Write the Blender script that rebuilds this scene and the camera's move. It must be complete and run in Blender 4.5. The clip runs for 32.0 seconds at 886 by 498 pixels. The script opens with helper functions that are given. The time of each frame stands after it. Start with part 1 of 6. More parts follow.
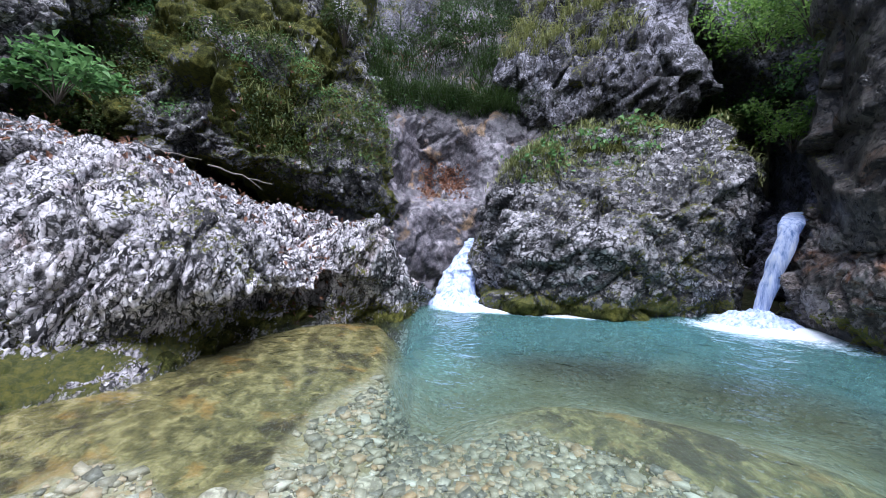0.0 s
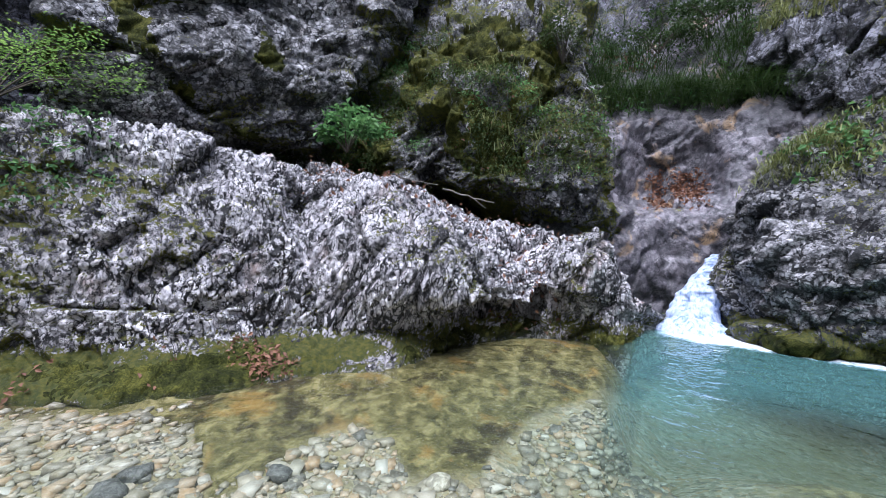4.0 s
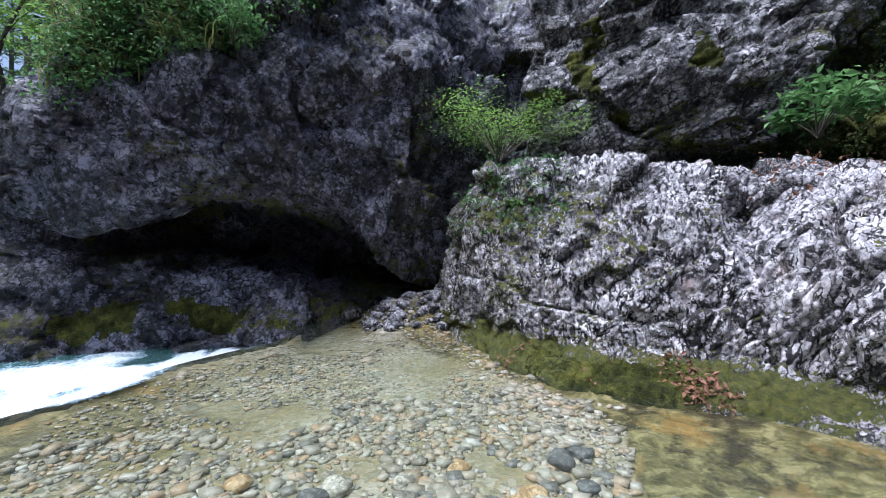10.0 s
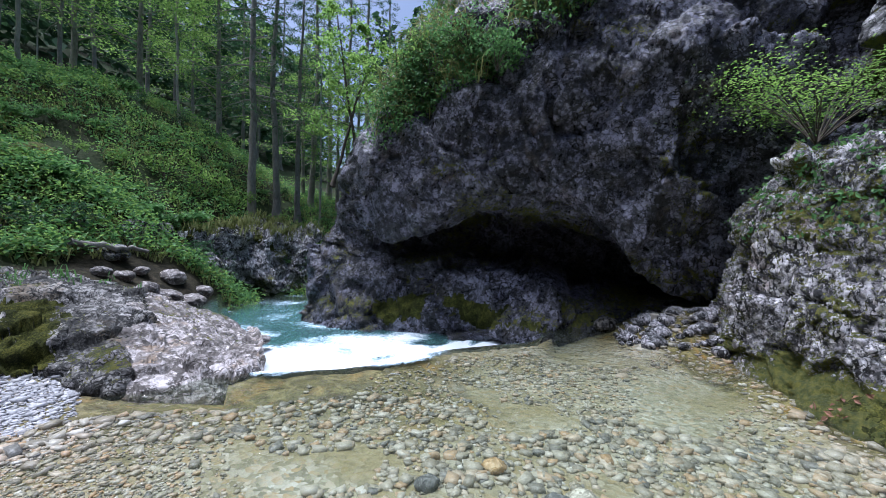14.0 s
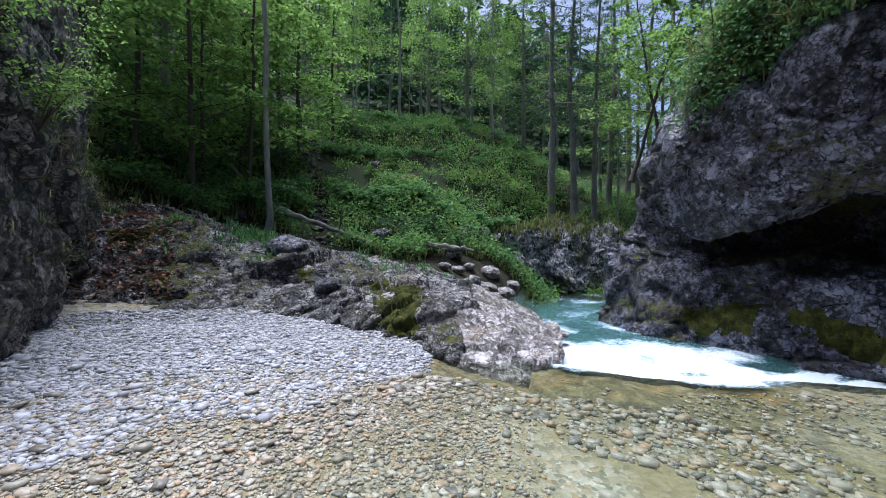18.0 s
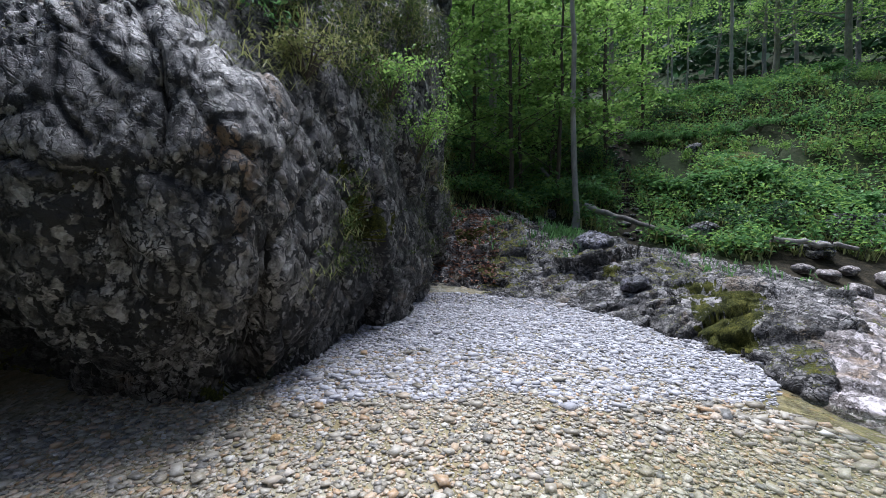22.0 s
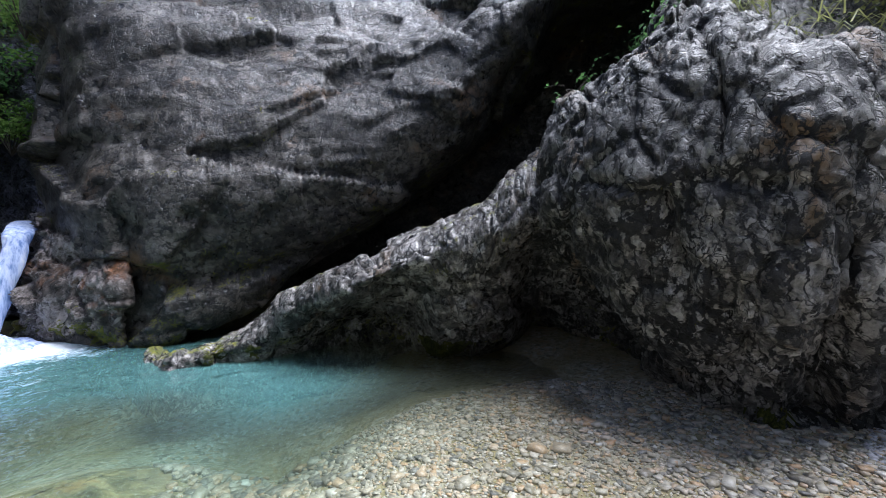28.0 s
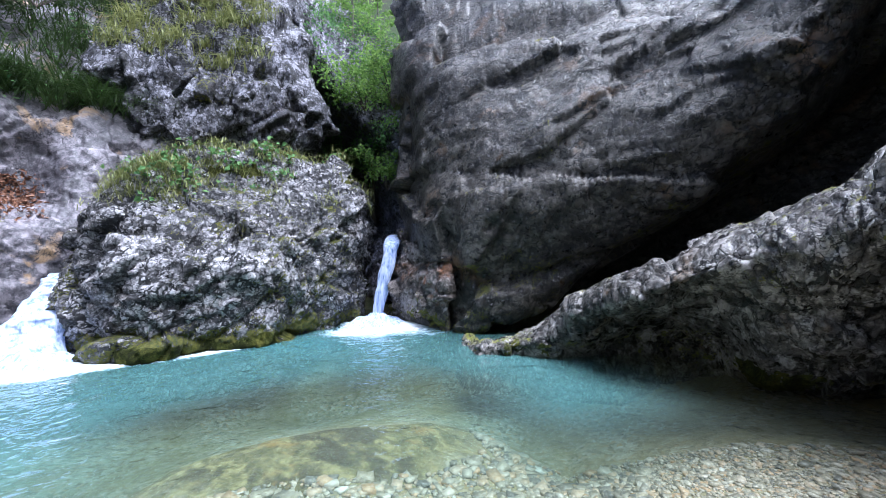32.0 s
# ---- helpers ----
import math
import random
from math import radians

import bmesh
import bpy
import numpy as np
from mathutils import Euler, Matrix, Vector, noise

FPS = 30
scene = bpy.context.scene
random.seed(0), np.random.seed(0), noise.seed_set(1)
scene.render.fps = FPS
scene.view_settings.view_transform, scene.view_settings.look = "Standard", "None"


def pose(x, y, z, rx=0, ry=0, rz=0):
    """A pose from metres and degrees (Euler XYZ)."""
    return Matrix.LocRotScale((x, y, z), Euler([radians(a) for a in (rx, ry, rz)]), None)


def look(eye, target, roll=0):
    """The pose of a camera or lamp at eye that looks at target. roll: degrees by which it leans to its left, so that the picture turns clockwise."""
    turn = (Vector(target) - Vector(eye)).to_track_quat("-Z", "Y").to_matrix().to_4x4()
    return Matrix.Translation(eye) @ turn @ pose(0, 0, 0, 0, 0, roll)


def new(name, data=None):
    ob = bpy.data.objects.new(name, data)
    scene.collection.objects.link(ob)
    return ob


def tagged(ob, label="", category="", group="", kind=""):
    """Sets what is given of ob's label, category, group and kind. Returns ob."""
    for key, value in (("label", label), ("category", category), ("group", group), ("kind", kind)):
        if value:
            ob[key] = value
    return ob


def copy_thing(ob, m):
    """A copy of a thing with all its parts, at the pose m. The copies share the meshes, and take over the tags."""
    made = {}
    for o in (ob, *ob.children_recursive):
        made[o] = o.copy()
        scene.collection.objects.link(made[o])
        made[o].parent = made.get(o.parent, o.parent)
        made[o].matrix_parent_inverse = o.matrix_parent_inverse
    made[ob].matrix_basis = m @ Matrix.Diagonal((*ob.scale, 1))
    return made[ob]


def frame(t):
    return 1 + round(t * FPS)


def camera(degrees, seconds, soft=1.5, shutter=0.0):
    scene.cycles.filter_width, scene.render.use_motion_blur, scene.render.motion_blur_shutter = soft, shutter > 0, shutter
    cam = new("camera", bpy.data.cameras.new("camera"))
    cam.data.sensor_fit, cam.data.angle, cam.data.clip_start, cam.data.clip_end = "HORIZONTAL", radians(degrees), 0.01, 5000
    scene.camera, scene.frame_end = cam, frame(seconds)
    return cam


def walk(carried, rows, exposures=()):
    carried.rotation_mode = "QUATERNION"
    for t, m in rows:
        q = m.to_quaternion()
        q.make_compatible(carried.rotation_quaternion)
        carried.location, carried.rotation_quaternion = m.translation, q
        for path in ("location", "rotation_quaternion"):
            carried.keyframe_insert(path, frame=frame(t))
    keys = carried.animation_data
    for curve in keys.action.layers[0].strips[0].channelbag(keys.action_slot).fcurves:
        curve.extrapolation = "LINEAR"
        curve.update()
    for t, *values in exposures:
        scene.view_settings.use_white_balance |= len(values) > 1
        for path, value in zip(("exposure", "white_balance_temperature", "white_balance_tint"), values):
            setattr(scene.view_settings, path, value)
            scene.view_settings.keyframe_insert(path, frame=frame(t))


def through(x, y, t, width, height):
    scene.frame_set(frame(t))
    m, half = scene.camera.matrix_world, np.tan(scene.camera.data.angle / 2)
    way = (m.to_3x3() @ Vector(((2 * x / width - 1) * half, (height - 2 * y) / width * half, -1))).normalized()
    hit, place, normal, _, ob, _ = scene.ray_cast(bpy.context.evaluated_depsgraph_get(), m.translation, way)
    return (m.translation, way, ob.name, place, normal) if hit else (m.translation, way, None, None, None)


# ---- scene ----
# A gorge pool seen by a camera that turns where it stands, 1.5 m above the water (z = 0).
# Bearings count in degrees from the first view, turning to the left.
EYE = 1.5
cam = camera(95.5, 32.0, soft=0.7)
PATH = [
    (0.0, pose(0, 0, EYE, 86.77, -1.44, -0.07)),
    (1.0, pose(0, 0, EYE, 87.05, -1.29, 6.85)),
    (2.0, pose(0, 0, EYE, 87.29, -1.24, 14.05)),
    (3.0, pose(0, 0, EYE, 87.68, -1.08, 21.79)),
    (3.5, pose(0, 0, EYE, 87.93, -0.97, 25.83)),
    (5.5, pose(0, 0, EYE, 88.99, -1.13, 43.30)),
    (6.0, pose(0, 0, EYE, 89.13, -1.11, 48.25)),
    (7.0, pose(0, 0, EYE, 89.22, -0.65, 58.56)),
    (8.0, pose(0, 0, EYE, 89.31, -0.10, 68.30)),
    (9.0, pose(0, 0, EYE, 89.50, 0.16, 77.35)),
    (10.0, pose(0, 0, EYE, 89.66, -0.03, 86.42)),
    (11.0, pose(0, 0, EYE, 89.43, -0.53, 96.26)),
    (12.0, pose(0, 0, EYE, 89.34, -0.73, 104.85)),
    (13.0, pose(0, 0, EYE, 89.73, -0.77, 112.80)),
    (13.5, pose(0, 0, EYE, 90.02, -0.78, 117.06)),
    (15.5, pose(0, 0, EYE, 90.28, -1.20, 134.06)),
    (16.0, pose(0, 0, EYE, 90.16, -0.81, 139.09)),
    (17.0, pose(0, 0, EYE, 90.00, -0.69, 150.25)),
    (18.0, pose(0, 0, EYE, 89.57, -0.60, 161.74)),
    (19.0, pose(0, 0, EYE, 89.02, -0.06, 172.93)),
    (20.0, pose(0, 0, EYE, 89.09, -0.01, 184.15)),
    (21.0, pose(0, 0, EYE, 88.98, -0.40, 194.22)),
    (22.0, pose(0, 0, EYE, 88.71, -0.32, 203.33)),
    (23.0, pose(0, 0, EYE, 88.61, 0.12, 214.49)),
    (24.0, pose(0, 0, EYE, 88.72, 0.53, 226.60)),
    (25.0, pose(0, 0, EYE, 88.80, 0.53, 238.42)),
    (25.5, pose(0, 0, EYE, 88.83, 0.47, 244.30)),
    (27.5, pose(0, 0, EYE, 89.38, 0.13, 267.29)),
    (28.0, pose(0, 0, EYE, 89.43, 0.10, 272.59)),
    (29.0, pose(0, 0, EYE, 89.91, 0.32, 282.86)),
    (30.0, pose(0, 0, EYE, 90.37, 0.37, 293.09)),
    (31.0, pose(0, 0, EYE, 90.62, 0.76, 303.50)),
    (32.0, pose(0, 0, EYE, 90.34, 0.96, 311.82)),
]
# the clip's own camera opens up towards the shaded falls
EXPOSURES = [(0.0, 1.4, 5550, 16), (3.5, 1.3, 5550, 15), (6.0, 1.25, 5550, 15), (9.0, 1.3, 5500, 15), (13.0, 1.2, 5450, 14), (19.0, 1.25, 5550, 13), (24.0, 1.4, 5700, 13), (26.5, 1.5, 5700, 13), (30.0, 1.9, 5500, 14), (32.0, 1.9, 5400, 14)]
walk(cam, PATH, EXPOSURES)

# ---- world and sun ----
world = bpy.data.worlds.new("sky")
scene.world = world
world.use_nodes = True
wn = world.node_tree.nodes
sky = wn.new("ShaderNodeTexSky")
sky.sky_type = "NISHITA"
sky.sun_disc = False
sky.dust_density, sky.air_density = 4.0, 1.0
sky.sun_elevation, sky.sun_rotation = radians(66), radians(170)
world.node_tree.links.new(sky.outputs[0], wn["Background"].inputs[0])
wn["Background"].inputs[1].default_value = 0.065
sun = new("sun", bpy.data.lights.new("sun", "SUN"))
sun.data.energy, sun.data.angle, sun.data.color = 2.9, radians(40), (1.0, 0.985, 0.97)
sun.matrix_world = look((0, 0, 30), (-2.2, 8, 0))


# ---- small tools ----
def polar(az, d, z):
    """Points from bearings (degrees), distances and heights."""
    a = np.radians(az)
    return np.stack([-np.sin(a) * d, np.cos(a) * d, np.broadcast_to(z, np.shape(a))], -1)


def curve(text, az):
    """A line drawn through 'bearing:value' pairs, read at the bearings az."""
    if ":" not in text:
        return np.full(np.shape(az), float(text))
    ks = sorted(tuple(map(float, w.split(":"))) for w in text.split())
    return np.interp(az, [k for k, _ in ks], [v for _, v in ks])


def hash3(i, j, k, s):
    h = (i * 374761393 + j * 668265263 + k * 2147483647 + s * 1274126177) & 0xFFFFFFFF
    h = ((h ^ (h >> 13)) * 1274126177) & 0xFFFFFFFF
    h = ((h ^ (h >> 16)) * 2246822519) & 0xFFFFFFFF
    return ((h ^ (h >> 15)) & 0xFFFFFF) / 16777216.0


def vnoise(p, s=0):
    """Smooth noise, -1 to 1."""
    b = np.floor(p)
    f = p - b
    f = f * f * (3 - 2 * f)
    b = b.astype(np.int64)
    i, j, k = b[..., 0], b[..., 1], b[..., 2]
    x, y, z = f[..., 0], f[..., 1], f[..., 2]
    c = [hash3(i + a, j + bb, k + cc, s) for cc in (0, 1) for bb in (0, 1) for a in (0, 1)]
    u = [c[q] * (1 - x) + c[q + 1] * x for q in (0, 2, 4, 6)]
    v = [u[0] * (1 - y) + u[1] * y, u[2] * (1 - y) + u[3] * y]
    return 2 * (v[0] * (1 - z) + v[1] * z) - 1


def fbm(p, octaves=4, s=0, ridged=False):
    out, amp, total = 0, 1.0, 0.0
    for o in range(octaves):
        n = vnoise(p * 2.03 ** o + 17.3 * o, s + o)
        out = out + amp * ((1 - 2 * np.abs(n)) if ridged else n)
        total += amp
        amp *= 0.5
    return out / total


def facets(p, s=0):
    """Broken rock: every cell is a tilted plane. Also gives the distance to the nearest joint."""
    b = np.floor(p).astype(np.int64)
    best = np.full(p.shape[:-1], 9.0)
    second = best.copy()
    val = np.zeros_like(best)
    for a in (-1, 0, 1):
        for bb in (-1, 0, 1):
            for c in (-1, 0, 1):
                i, j, k = b[..., 0] + a, b[..., 1] + bb, b[..., 2] + c
                dx = i + hash3(i, j, k, s) - p[..., 0]
                dy = j + hash3(i, j, k, s + 1) - p[..., 1]
                dz = k + hash3(i, j, k, s + 2) - p[..., 2]
                d = dx * dx + dy * dy + dz * dz
                h = hash3(i, j, k, s + 3)
                t = (h - .5) * dx * 2.2 + (hash3(j, k, i, s + 4) - .5) * dy * 2.2 + (hash3(k, i, j, s + 5) - .5) * dz * 2.2 + h * .8 - .4
                near = d < best
                second = np.where(near, best, np.minimum(second, d))
                val = np.where(near, t, val)
                best = np.where(near, d, best)
    return val, np.sqrt(second) - np.sqrt(best)


def mesh_of(name, verts, faces, mat, smooth=True, **attrs):
    """A mesh from arrays of points and of triangles or quads."""
    me = bpy.data.meshes.new(name)
    verts, faces = np.asarray(verts, np.float32), np.asarray(faces, np.int32)
    n, m, k = len(verts), len(faces), faces.shape[1]
    me.vertices.add(n)
    me.vertices.foreach_set("co", verts.ravel())
    me.loops.add(m * k)
    me.loops.foreach_set("vertex_index", faces.ravel())
    me.polygons.add(m)
    me.polygons.foreach_set("loop_start", np.arange(0, m * k, k, dtype=np.int32))
    me.polygons.foreach_set("use_smooth", np.full(m, smooth))
    for key, val in attrs.items():
        me.attributes.new(key, "FLOAT", "POINT").data.foreach_set("value", np.asarray(val, np.float32).ravel())
    me.materials.append(mat)
    me.update(calc_edges=True)
    me.validate()
    return me


def grid_faces(nu, nv, closed=False):
    q = np.arange(nu * nv).reshape(nu, nv)
    if closed:
        q = np.concatenate([q, q[:1]], 0)
    return np.stack([q[:-1, :-1], q[1:, :-1], q[1:, 1:], q[:-1, 1:]], -1).reshape(-1, 4)


def sheet_faces(nu, nv):
    """Faces of a round sheet, looking up."""
    return grid_faces(nu, nv, True)[:, ::-1]


def part(name, me, parent=None, label=""):
    ob = new(name, me)
    ob.parent = parent
    return tagged(ob, label)


def thing(name, label, category, group="", kind="", at=(0, 0, 0)):
    ob = new(name)
    ob.location = at
    ob.empty_display_size = .2
    return tagged(ob, label, category, group, kind)


def smooth_along(a, n, axis):
    """Rounds off a line by a running mean of n samples, twice."""
    if n < 2:
        return a
    for _ in range(2):
        pad = [(0, 0)] * a.ndim
        pad[axis] = (n, n)
        b = np.pad(a, pad, mode="edge")
        c = np.cumsum(b, axis)
        c = np.take(c, range(n, c.shape[axis]), axis) - np.take(c, range(0, c.shape[axis] - n), axis)
        c = c / n
        lead = n // 2
        a = np.take(c, range(lead, lead + a.shape[axis]), axis)
    return a


def normals_of(p):
    du, dv = np.gradient(p, axis=0), np.gradient(p, axis=1)
    n = np.cross(du, dv)
    return n / (np.linalg.norm(n, axis=-1, keepdims=True) + 1e-9)


def loft(rows, nu, nv, round_u=9, round_v=9, turn_back=.9):
    """A rock face through rows (bearing at one end, at the other end, distances, heights), foot first."""
    u = np.linspace(0, 1, nu)
    pts = []
    ends = np.clip(1 - np.minimum(u, 1 - u) / .05, 0, 1) ** 2 * turn_back
    for a0, a1, d, z in rows:
        a0, a1 = max(a0, a1), min(a0, a1)
        az = a0 + (a1 - a0) * u
        pts.append(polar(az, ends + smooth_along(curve(d, az), round_u, 0), smooth_along(curve(z, az), round_u, 0)))
    pts = np.stack(pts, 1)
    step = np.linalg.norm(np.diff(pts, axis=1), axis=-1).mean(0) + .15
    high = pts[..., 2].mean(0)
    step = step * np.where((high[1:] + high[:-1]) / 2 > 6.6, .28, 1)
    at = np.concatenate([[0], np.cumsum(step)])
    v = np.linspace(0, at[-1], nv)
    out = np.stack([np.stack([np.interp(v, at, pts[i, :, c]) for c in range(3)], -1) for i in range(nu)])
    return smooth_along(out, round_v, 1)


def carve(p, seed, big=.25, mid=.12, small=.05, rib=.0, rib_dir=(1, 0, 0), rib_scale=5.0, joint=.05, size=1.1, stretch=(1, 1, 1), axis=(0, 0, 1), long=1.0, fine=1.0, plate=None):
    """Weathers a face: lumps, broken facets with open joints, ribs and grain, all along the normals."""
    n = smooth_along(smooth_along(normals_of(p), 7, 0), 7, 1)
    n /= np.linalg.norm(n, axis=-1, keepdims=True) + 1e-9
    e = np.array(axis) / np.linalg.norm(axis)
    q = p * np.array(stretch)
    q = q - (1 - long) * (p @ e)[..., None] * e
    warp = np.stack([fbm(q * 1.3 + 9 * c, 3, seed + 31 * c) for c in range(3)], -1)
    d = big * fbm(q * .55, 3, seed)
    f1, e1 = facets((q + .12 * warp) / size, seed + 5)
    f2, e2 = facets((q + .06 * warp) / size * 2.7, seed + 6)
    f3, e3 = facets((q + .03 * warp) / size * 7.5, seed + 7)
    d = d + mid * (f1 + fine * (.42 * f2 + .15 * f3))
    d = d - joint * np.exp(-(e1 / .06) ** 2) - joint * .6 * np.exp(-(e2 / .09) ** 2) - joint * .3 * np.exp(-(e3 / .14) ** 2)
    if rib:
        r = np.array(rib_dir) / np.linalg.norm(rib_dir)
        w = fbm(p * .9, 3, seed + 50)
        t = (p @ r) * rib_scale + 1.6 * w
        along = p - (p @ r)[..., None] * r
        t3 = np.stack([t, *(along[..., c] * rib_scale * .22 for c in range(2))], -1)
        rr = 1 - np.abs(vnoise(t3, seed + 8)) * 2
        rr2 = 1 - np.abs(vnoise(t3 * 2.7, seed + 9)) * 2
        d = d + rib * (rr + .55 * rr2)
    d = d + small * fbm(q * 9, 4, seed + 11, True)
    if plate:
        width, depth, ratio = plate
        rough = np.stack([fbm(p * 5.5 + 5 * c, 3, seed + 71 + c) for c in range(3)], -1)
        t = (p - (1 - ratio) * (p @ e)[..., None] * e + .05 * warp + .9 * width * rough) / width
        f4, e4 = facets(t, seed + 13)
        broken = np.clip(.5 + 1.6 * warp[..., 1], .1, 1)
        d = d + depth * broken * (f4 - 1.2 * np.exp(-(e4 / .12) ** 2) * np.clip(.5 + 1.5 * rough[..., 2], 0, 1))
    return p + n * d[..., None]


def rock_face(name, p, mat, parent=None, label="", moss=None):
    """The mesh of a weathered face; moss: how overgrown each point is."""
    m = np.zeros(p.shape[:2]) if moss is None else moss
    return part(name, mesh_of(name, p.reshape(-1, 3), grid_faces(*p.shape[:2]), mat, True, moss=m), parent, label)


def nodes_of(name):
    mat = bpy.data.materials.new(name)
    mat.use_nodes = True
    nt = mat.node_tree
    return mat, nt, nt.nodes["Principled BSDF"]


def add(nt, kind, **inputs):
    nd = nt.nodes.new("ShaderNode" + kind)
    for key, val in inputs.items():
        sock = nd.inputs[int(key[1:])] if key[0] == "i" and key[1:].isdigit() else nd.inputs[key.replace("_", " ")]
        if isinstance(val, bpy.types.NodeSocket):
            nt.links.new(val, sock)
        else:
            sock.default_value = val
    return nd


def ramp(nt, fac, *stops):
    """A colour ramp of (place, value or colour) stops."""
    nd = nt.nodes.new("ShaderNodeValToRGB")
    nt.links.new(fac, nd.inputs[0])
    els = nd.color_ramp.elements
    while len(els) < len(stops):
        els.new(.5)
    for e, (at, c) in zip(els, stops):
        e.position = at
        e.color = (c, c, c, 1) if isinstance(c, (int, float)) else (*c, 1)
    return nd.outputs[0]


def mix(nt, fac, a, b, how="MIX"):
    nd = nt.nodes.new("ShaderNodeMix")
    nd.data_type, nd.blend_type = "RGBA", how
    for sock, val in ((nd.inputs[0], fac), (nd.inputs[6], a), (nd.inputs[7], b)):
        if isinstance(val, bpy.types.NodeSocket):
            nt.links.new(val, sock)
        else:
            sock.default_value = val if isinstance(val, (int, float)) else (*val, 1)
    return nd.outputs[2]


def coords(nt, scale=(1, 1, 1), turn=(0, 0, 0)):
    tc = nt.nodes.new("ShaderNodeTexCoord")
    mp = nt.nodes.new("ShaderNodeMapping")
    mp.inputs["Scale"].default_value, mp.inputs["Rotation"].default_value = scale, [radians(a) for a in turn]
    nt.links.new(tc.outputs["Object"], mp.inputs[0])
    return mp.outputs[0]


def noise_of(nt, vec, scale, detail=6, rough=.6, distort=0.0):
    return add(nt, "TexNoise", Vector=vec, Scale=scale, Detail=detail, Roughness=rough, Distortion=distort).outputs[0]


def rock_material(name, dark, mid, light, lichen_glint=(.62, .6, .6), lichen_glint_amount=.35, moss=(.075, .095, .015), moss2=(.21, .20, .03), stain=(.2, .13, .07), stain_amount=.2, scale=(1, 1, 1), turn=(0, 0, 0), rough=.85, bump=.5, damp=.0, spread=.062, crack=.07, flute=.0, plates=.0, plate_size=.09, plate_shape=(1, 1, .34), pits=.5, gaps=.0):
    """Weathered limestone: tones at two scales, pale flecks for lichens and glints, rusty stains, shade of cracks put
    into the colour, moss where the mesh says so.
    """
    mat, nt, bsdf = nodes_of(name)
    vec = coords(nt, scale, turn)
    big = noise_of(nt, vec, .9, 5, .6, .4)
    mid_n = noise_of(nt, vec, 7, 8, .72, .3)
    fine = noise_of(nt, vec, 34, 6, .75)
    bent = add(nt, "VectorMath", i0=vec, i1=mix(nt, .15, (0, 0, 0), add(nt, "TexNoise", Vector=vec, Scale=6.0, Detail=3.0).outputs["Color"])).outputs[0]
    chips = add(nt, "TexVoronoi", Vector=bent, Scale=5.5)
    chip2 = add(nt, "TexVoronoi", Vector=bent, Scale=19.0)
    chip = mix(nt, .45, add(nt, "SeparateColor", Color=chips.outputs["Color"]).outputs[0], add(nt, "SeparateColor", Color=chip2.outputs["Color"]).outputs[0])
    both = mix(nt, .5, big, mid_n)
    both = mix(nt, .28, both, fine)
    both = mix(nt, .2, both, chip)
    if flute:
        runs = noise_of(nt, coords(nt, (11, 11, 1.8)), 1.0, 6, .65, .8)
        both = mix(nt, flute, both, runs)
    col = ramp(nt, both, (.5 - spread, dark), (.5, mid), (.5 + spread, light))
    flecks = add(nt, "TexVoronoi", Vector=vec, Scale=9.0, Randomness=1.0).outputs["Distance"]
    lum = mix(nt, .5, noise_of(nt, vec, 3.1, 6, .65), flecks)
    col = mix(nt, ramp(nt, lum, (.30 + .12 * (lichen_glint_amount - .3), .9 * min(1, lichen_glint_amount * 1.6)), (.40 + .12 * (lichen_glint_amount - .3), 0)), col, lichen_glint)
    rust = ramp(nt, noise_of(nt, vec, 1.4, 5, .6, .6), (.58, 0), (.72, stain_amount * 2.2))
    col = mix(nt, rust, col, stain)
    # cracks take the dark tone: the shade inside them is painted
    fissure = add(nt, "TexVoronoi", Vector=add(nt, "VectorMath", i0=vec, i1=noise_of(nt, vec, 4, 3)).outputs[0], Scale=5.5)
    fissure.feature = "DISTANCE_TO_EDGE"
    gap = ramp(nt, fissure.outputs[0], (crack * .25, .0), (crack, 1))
    crack_shade = add(nt, "Math", i0=gap, i1=ramp(nt, noise_of(nt, vec, 2.2, 4), (.42, 0), (.55, 1)))
    crack_shade.operation = "MAXIMUM"
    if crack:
        col = mix(nt, crack_shade.outputs[0], dark, col)
    if plates:
        pv = coords(nt, plate_shape, (0, 12, 0))
        pv = add(nt, "VectorMath", i0=pv, i1=mix(nt, min(1, plate_size * 2.6), (0, 0, 0), add(nt, "TexNoise", Vector=vec, Scale=.42 / plate_size, Detail=5.0, Roughness=.65).outputs["Color"])).outputs[0]
        cell = add(nt, "SeparateColor", Color=add(nt, "TexVoronoi", Vector=pv, Scale=1 / plate_size).outputs["Color"]).outputs[1]
        # open slits between plates, their inner shade painted in as well
        edge = add(nt, "TexVoronoi", Vector=pv, Scale=1 / plate_size)
        edge.feature = "DISTANCE_TO_EDGE"
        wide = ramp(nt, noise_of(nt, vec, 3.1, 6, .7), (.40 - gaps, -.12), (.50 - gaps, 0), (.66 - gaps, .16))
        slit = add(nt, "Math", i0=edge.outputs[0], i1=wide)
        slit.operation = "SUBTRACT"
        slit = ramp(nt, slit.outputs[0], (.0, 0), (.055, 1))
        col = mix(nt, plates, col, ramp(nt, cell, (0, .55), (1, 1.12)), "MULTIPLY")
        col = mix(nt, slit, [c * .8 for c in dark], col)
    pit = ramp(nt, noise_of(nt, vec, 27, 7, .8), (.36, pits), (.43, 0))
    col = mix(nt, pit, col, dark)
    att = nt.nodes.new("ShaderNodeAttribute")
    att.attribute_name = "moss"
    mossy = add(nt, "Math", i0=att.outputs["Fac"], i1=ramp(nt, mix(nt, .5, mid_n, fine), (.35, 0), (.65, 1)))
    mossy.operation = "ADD"
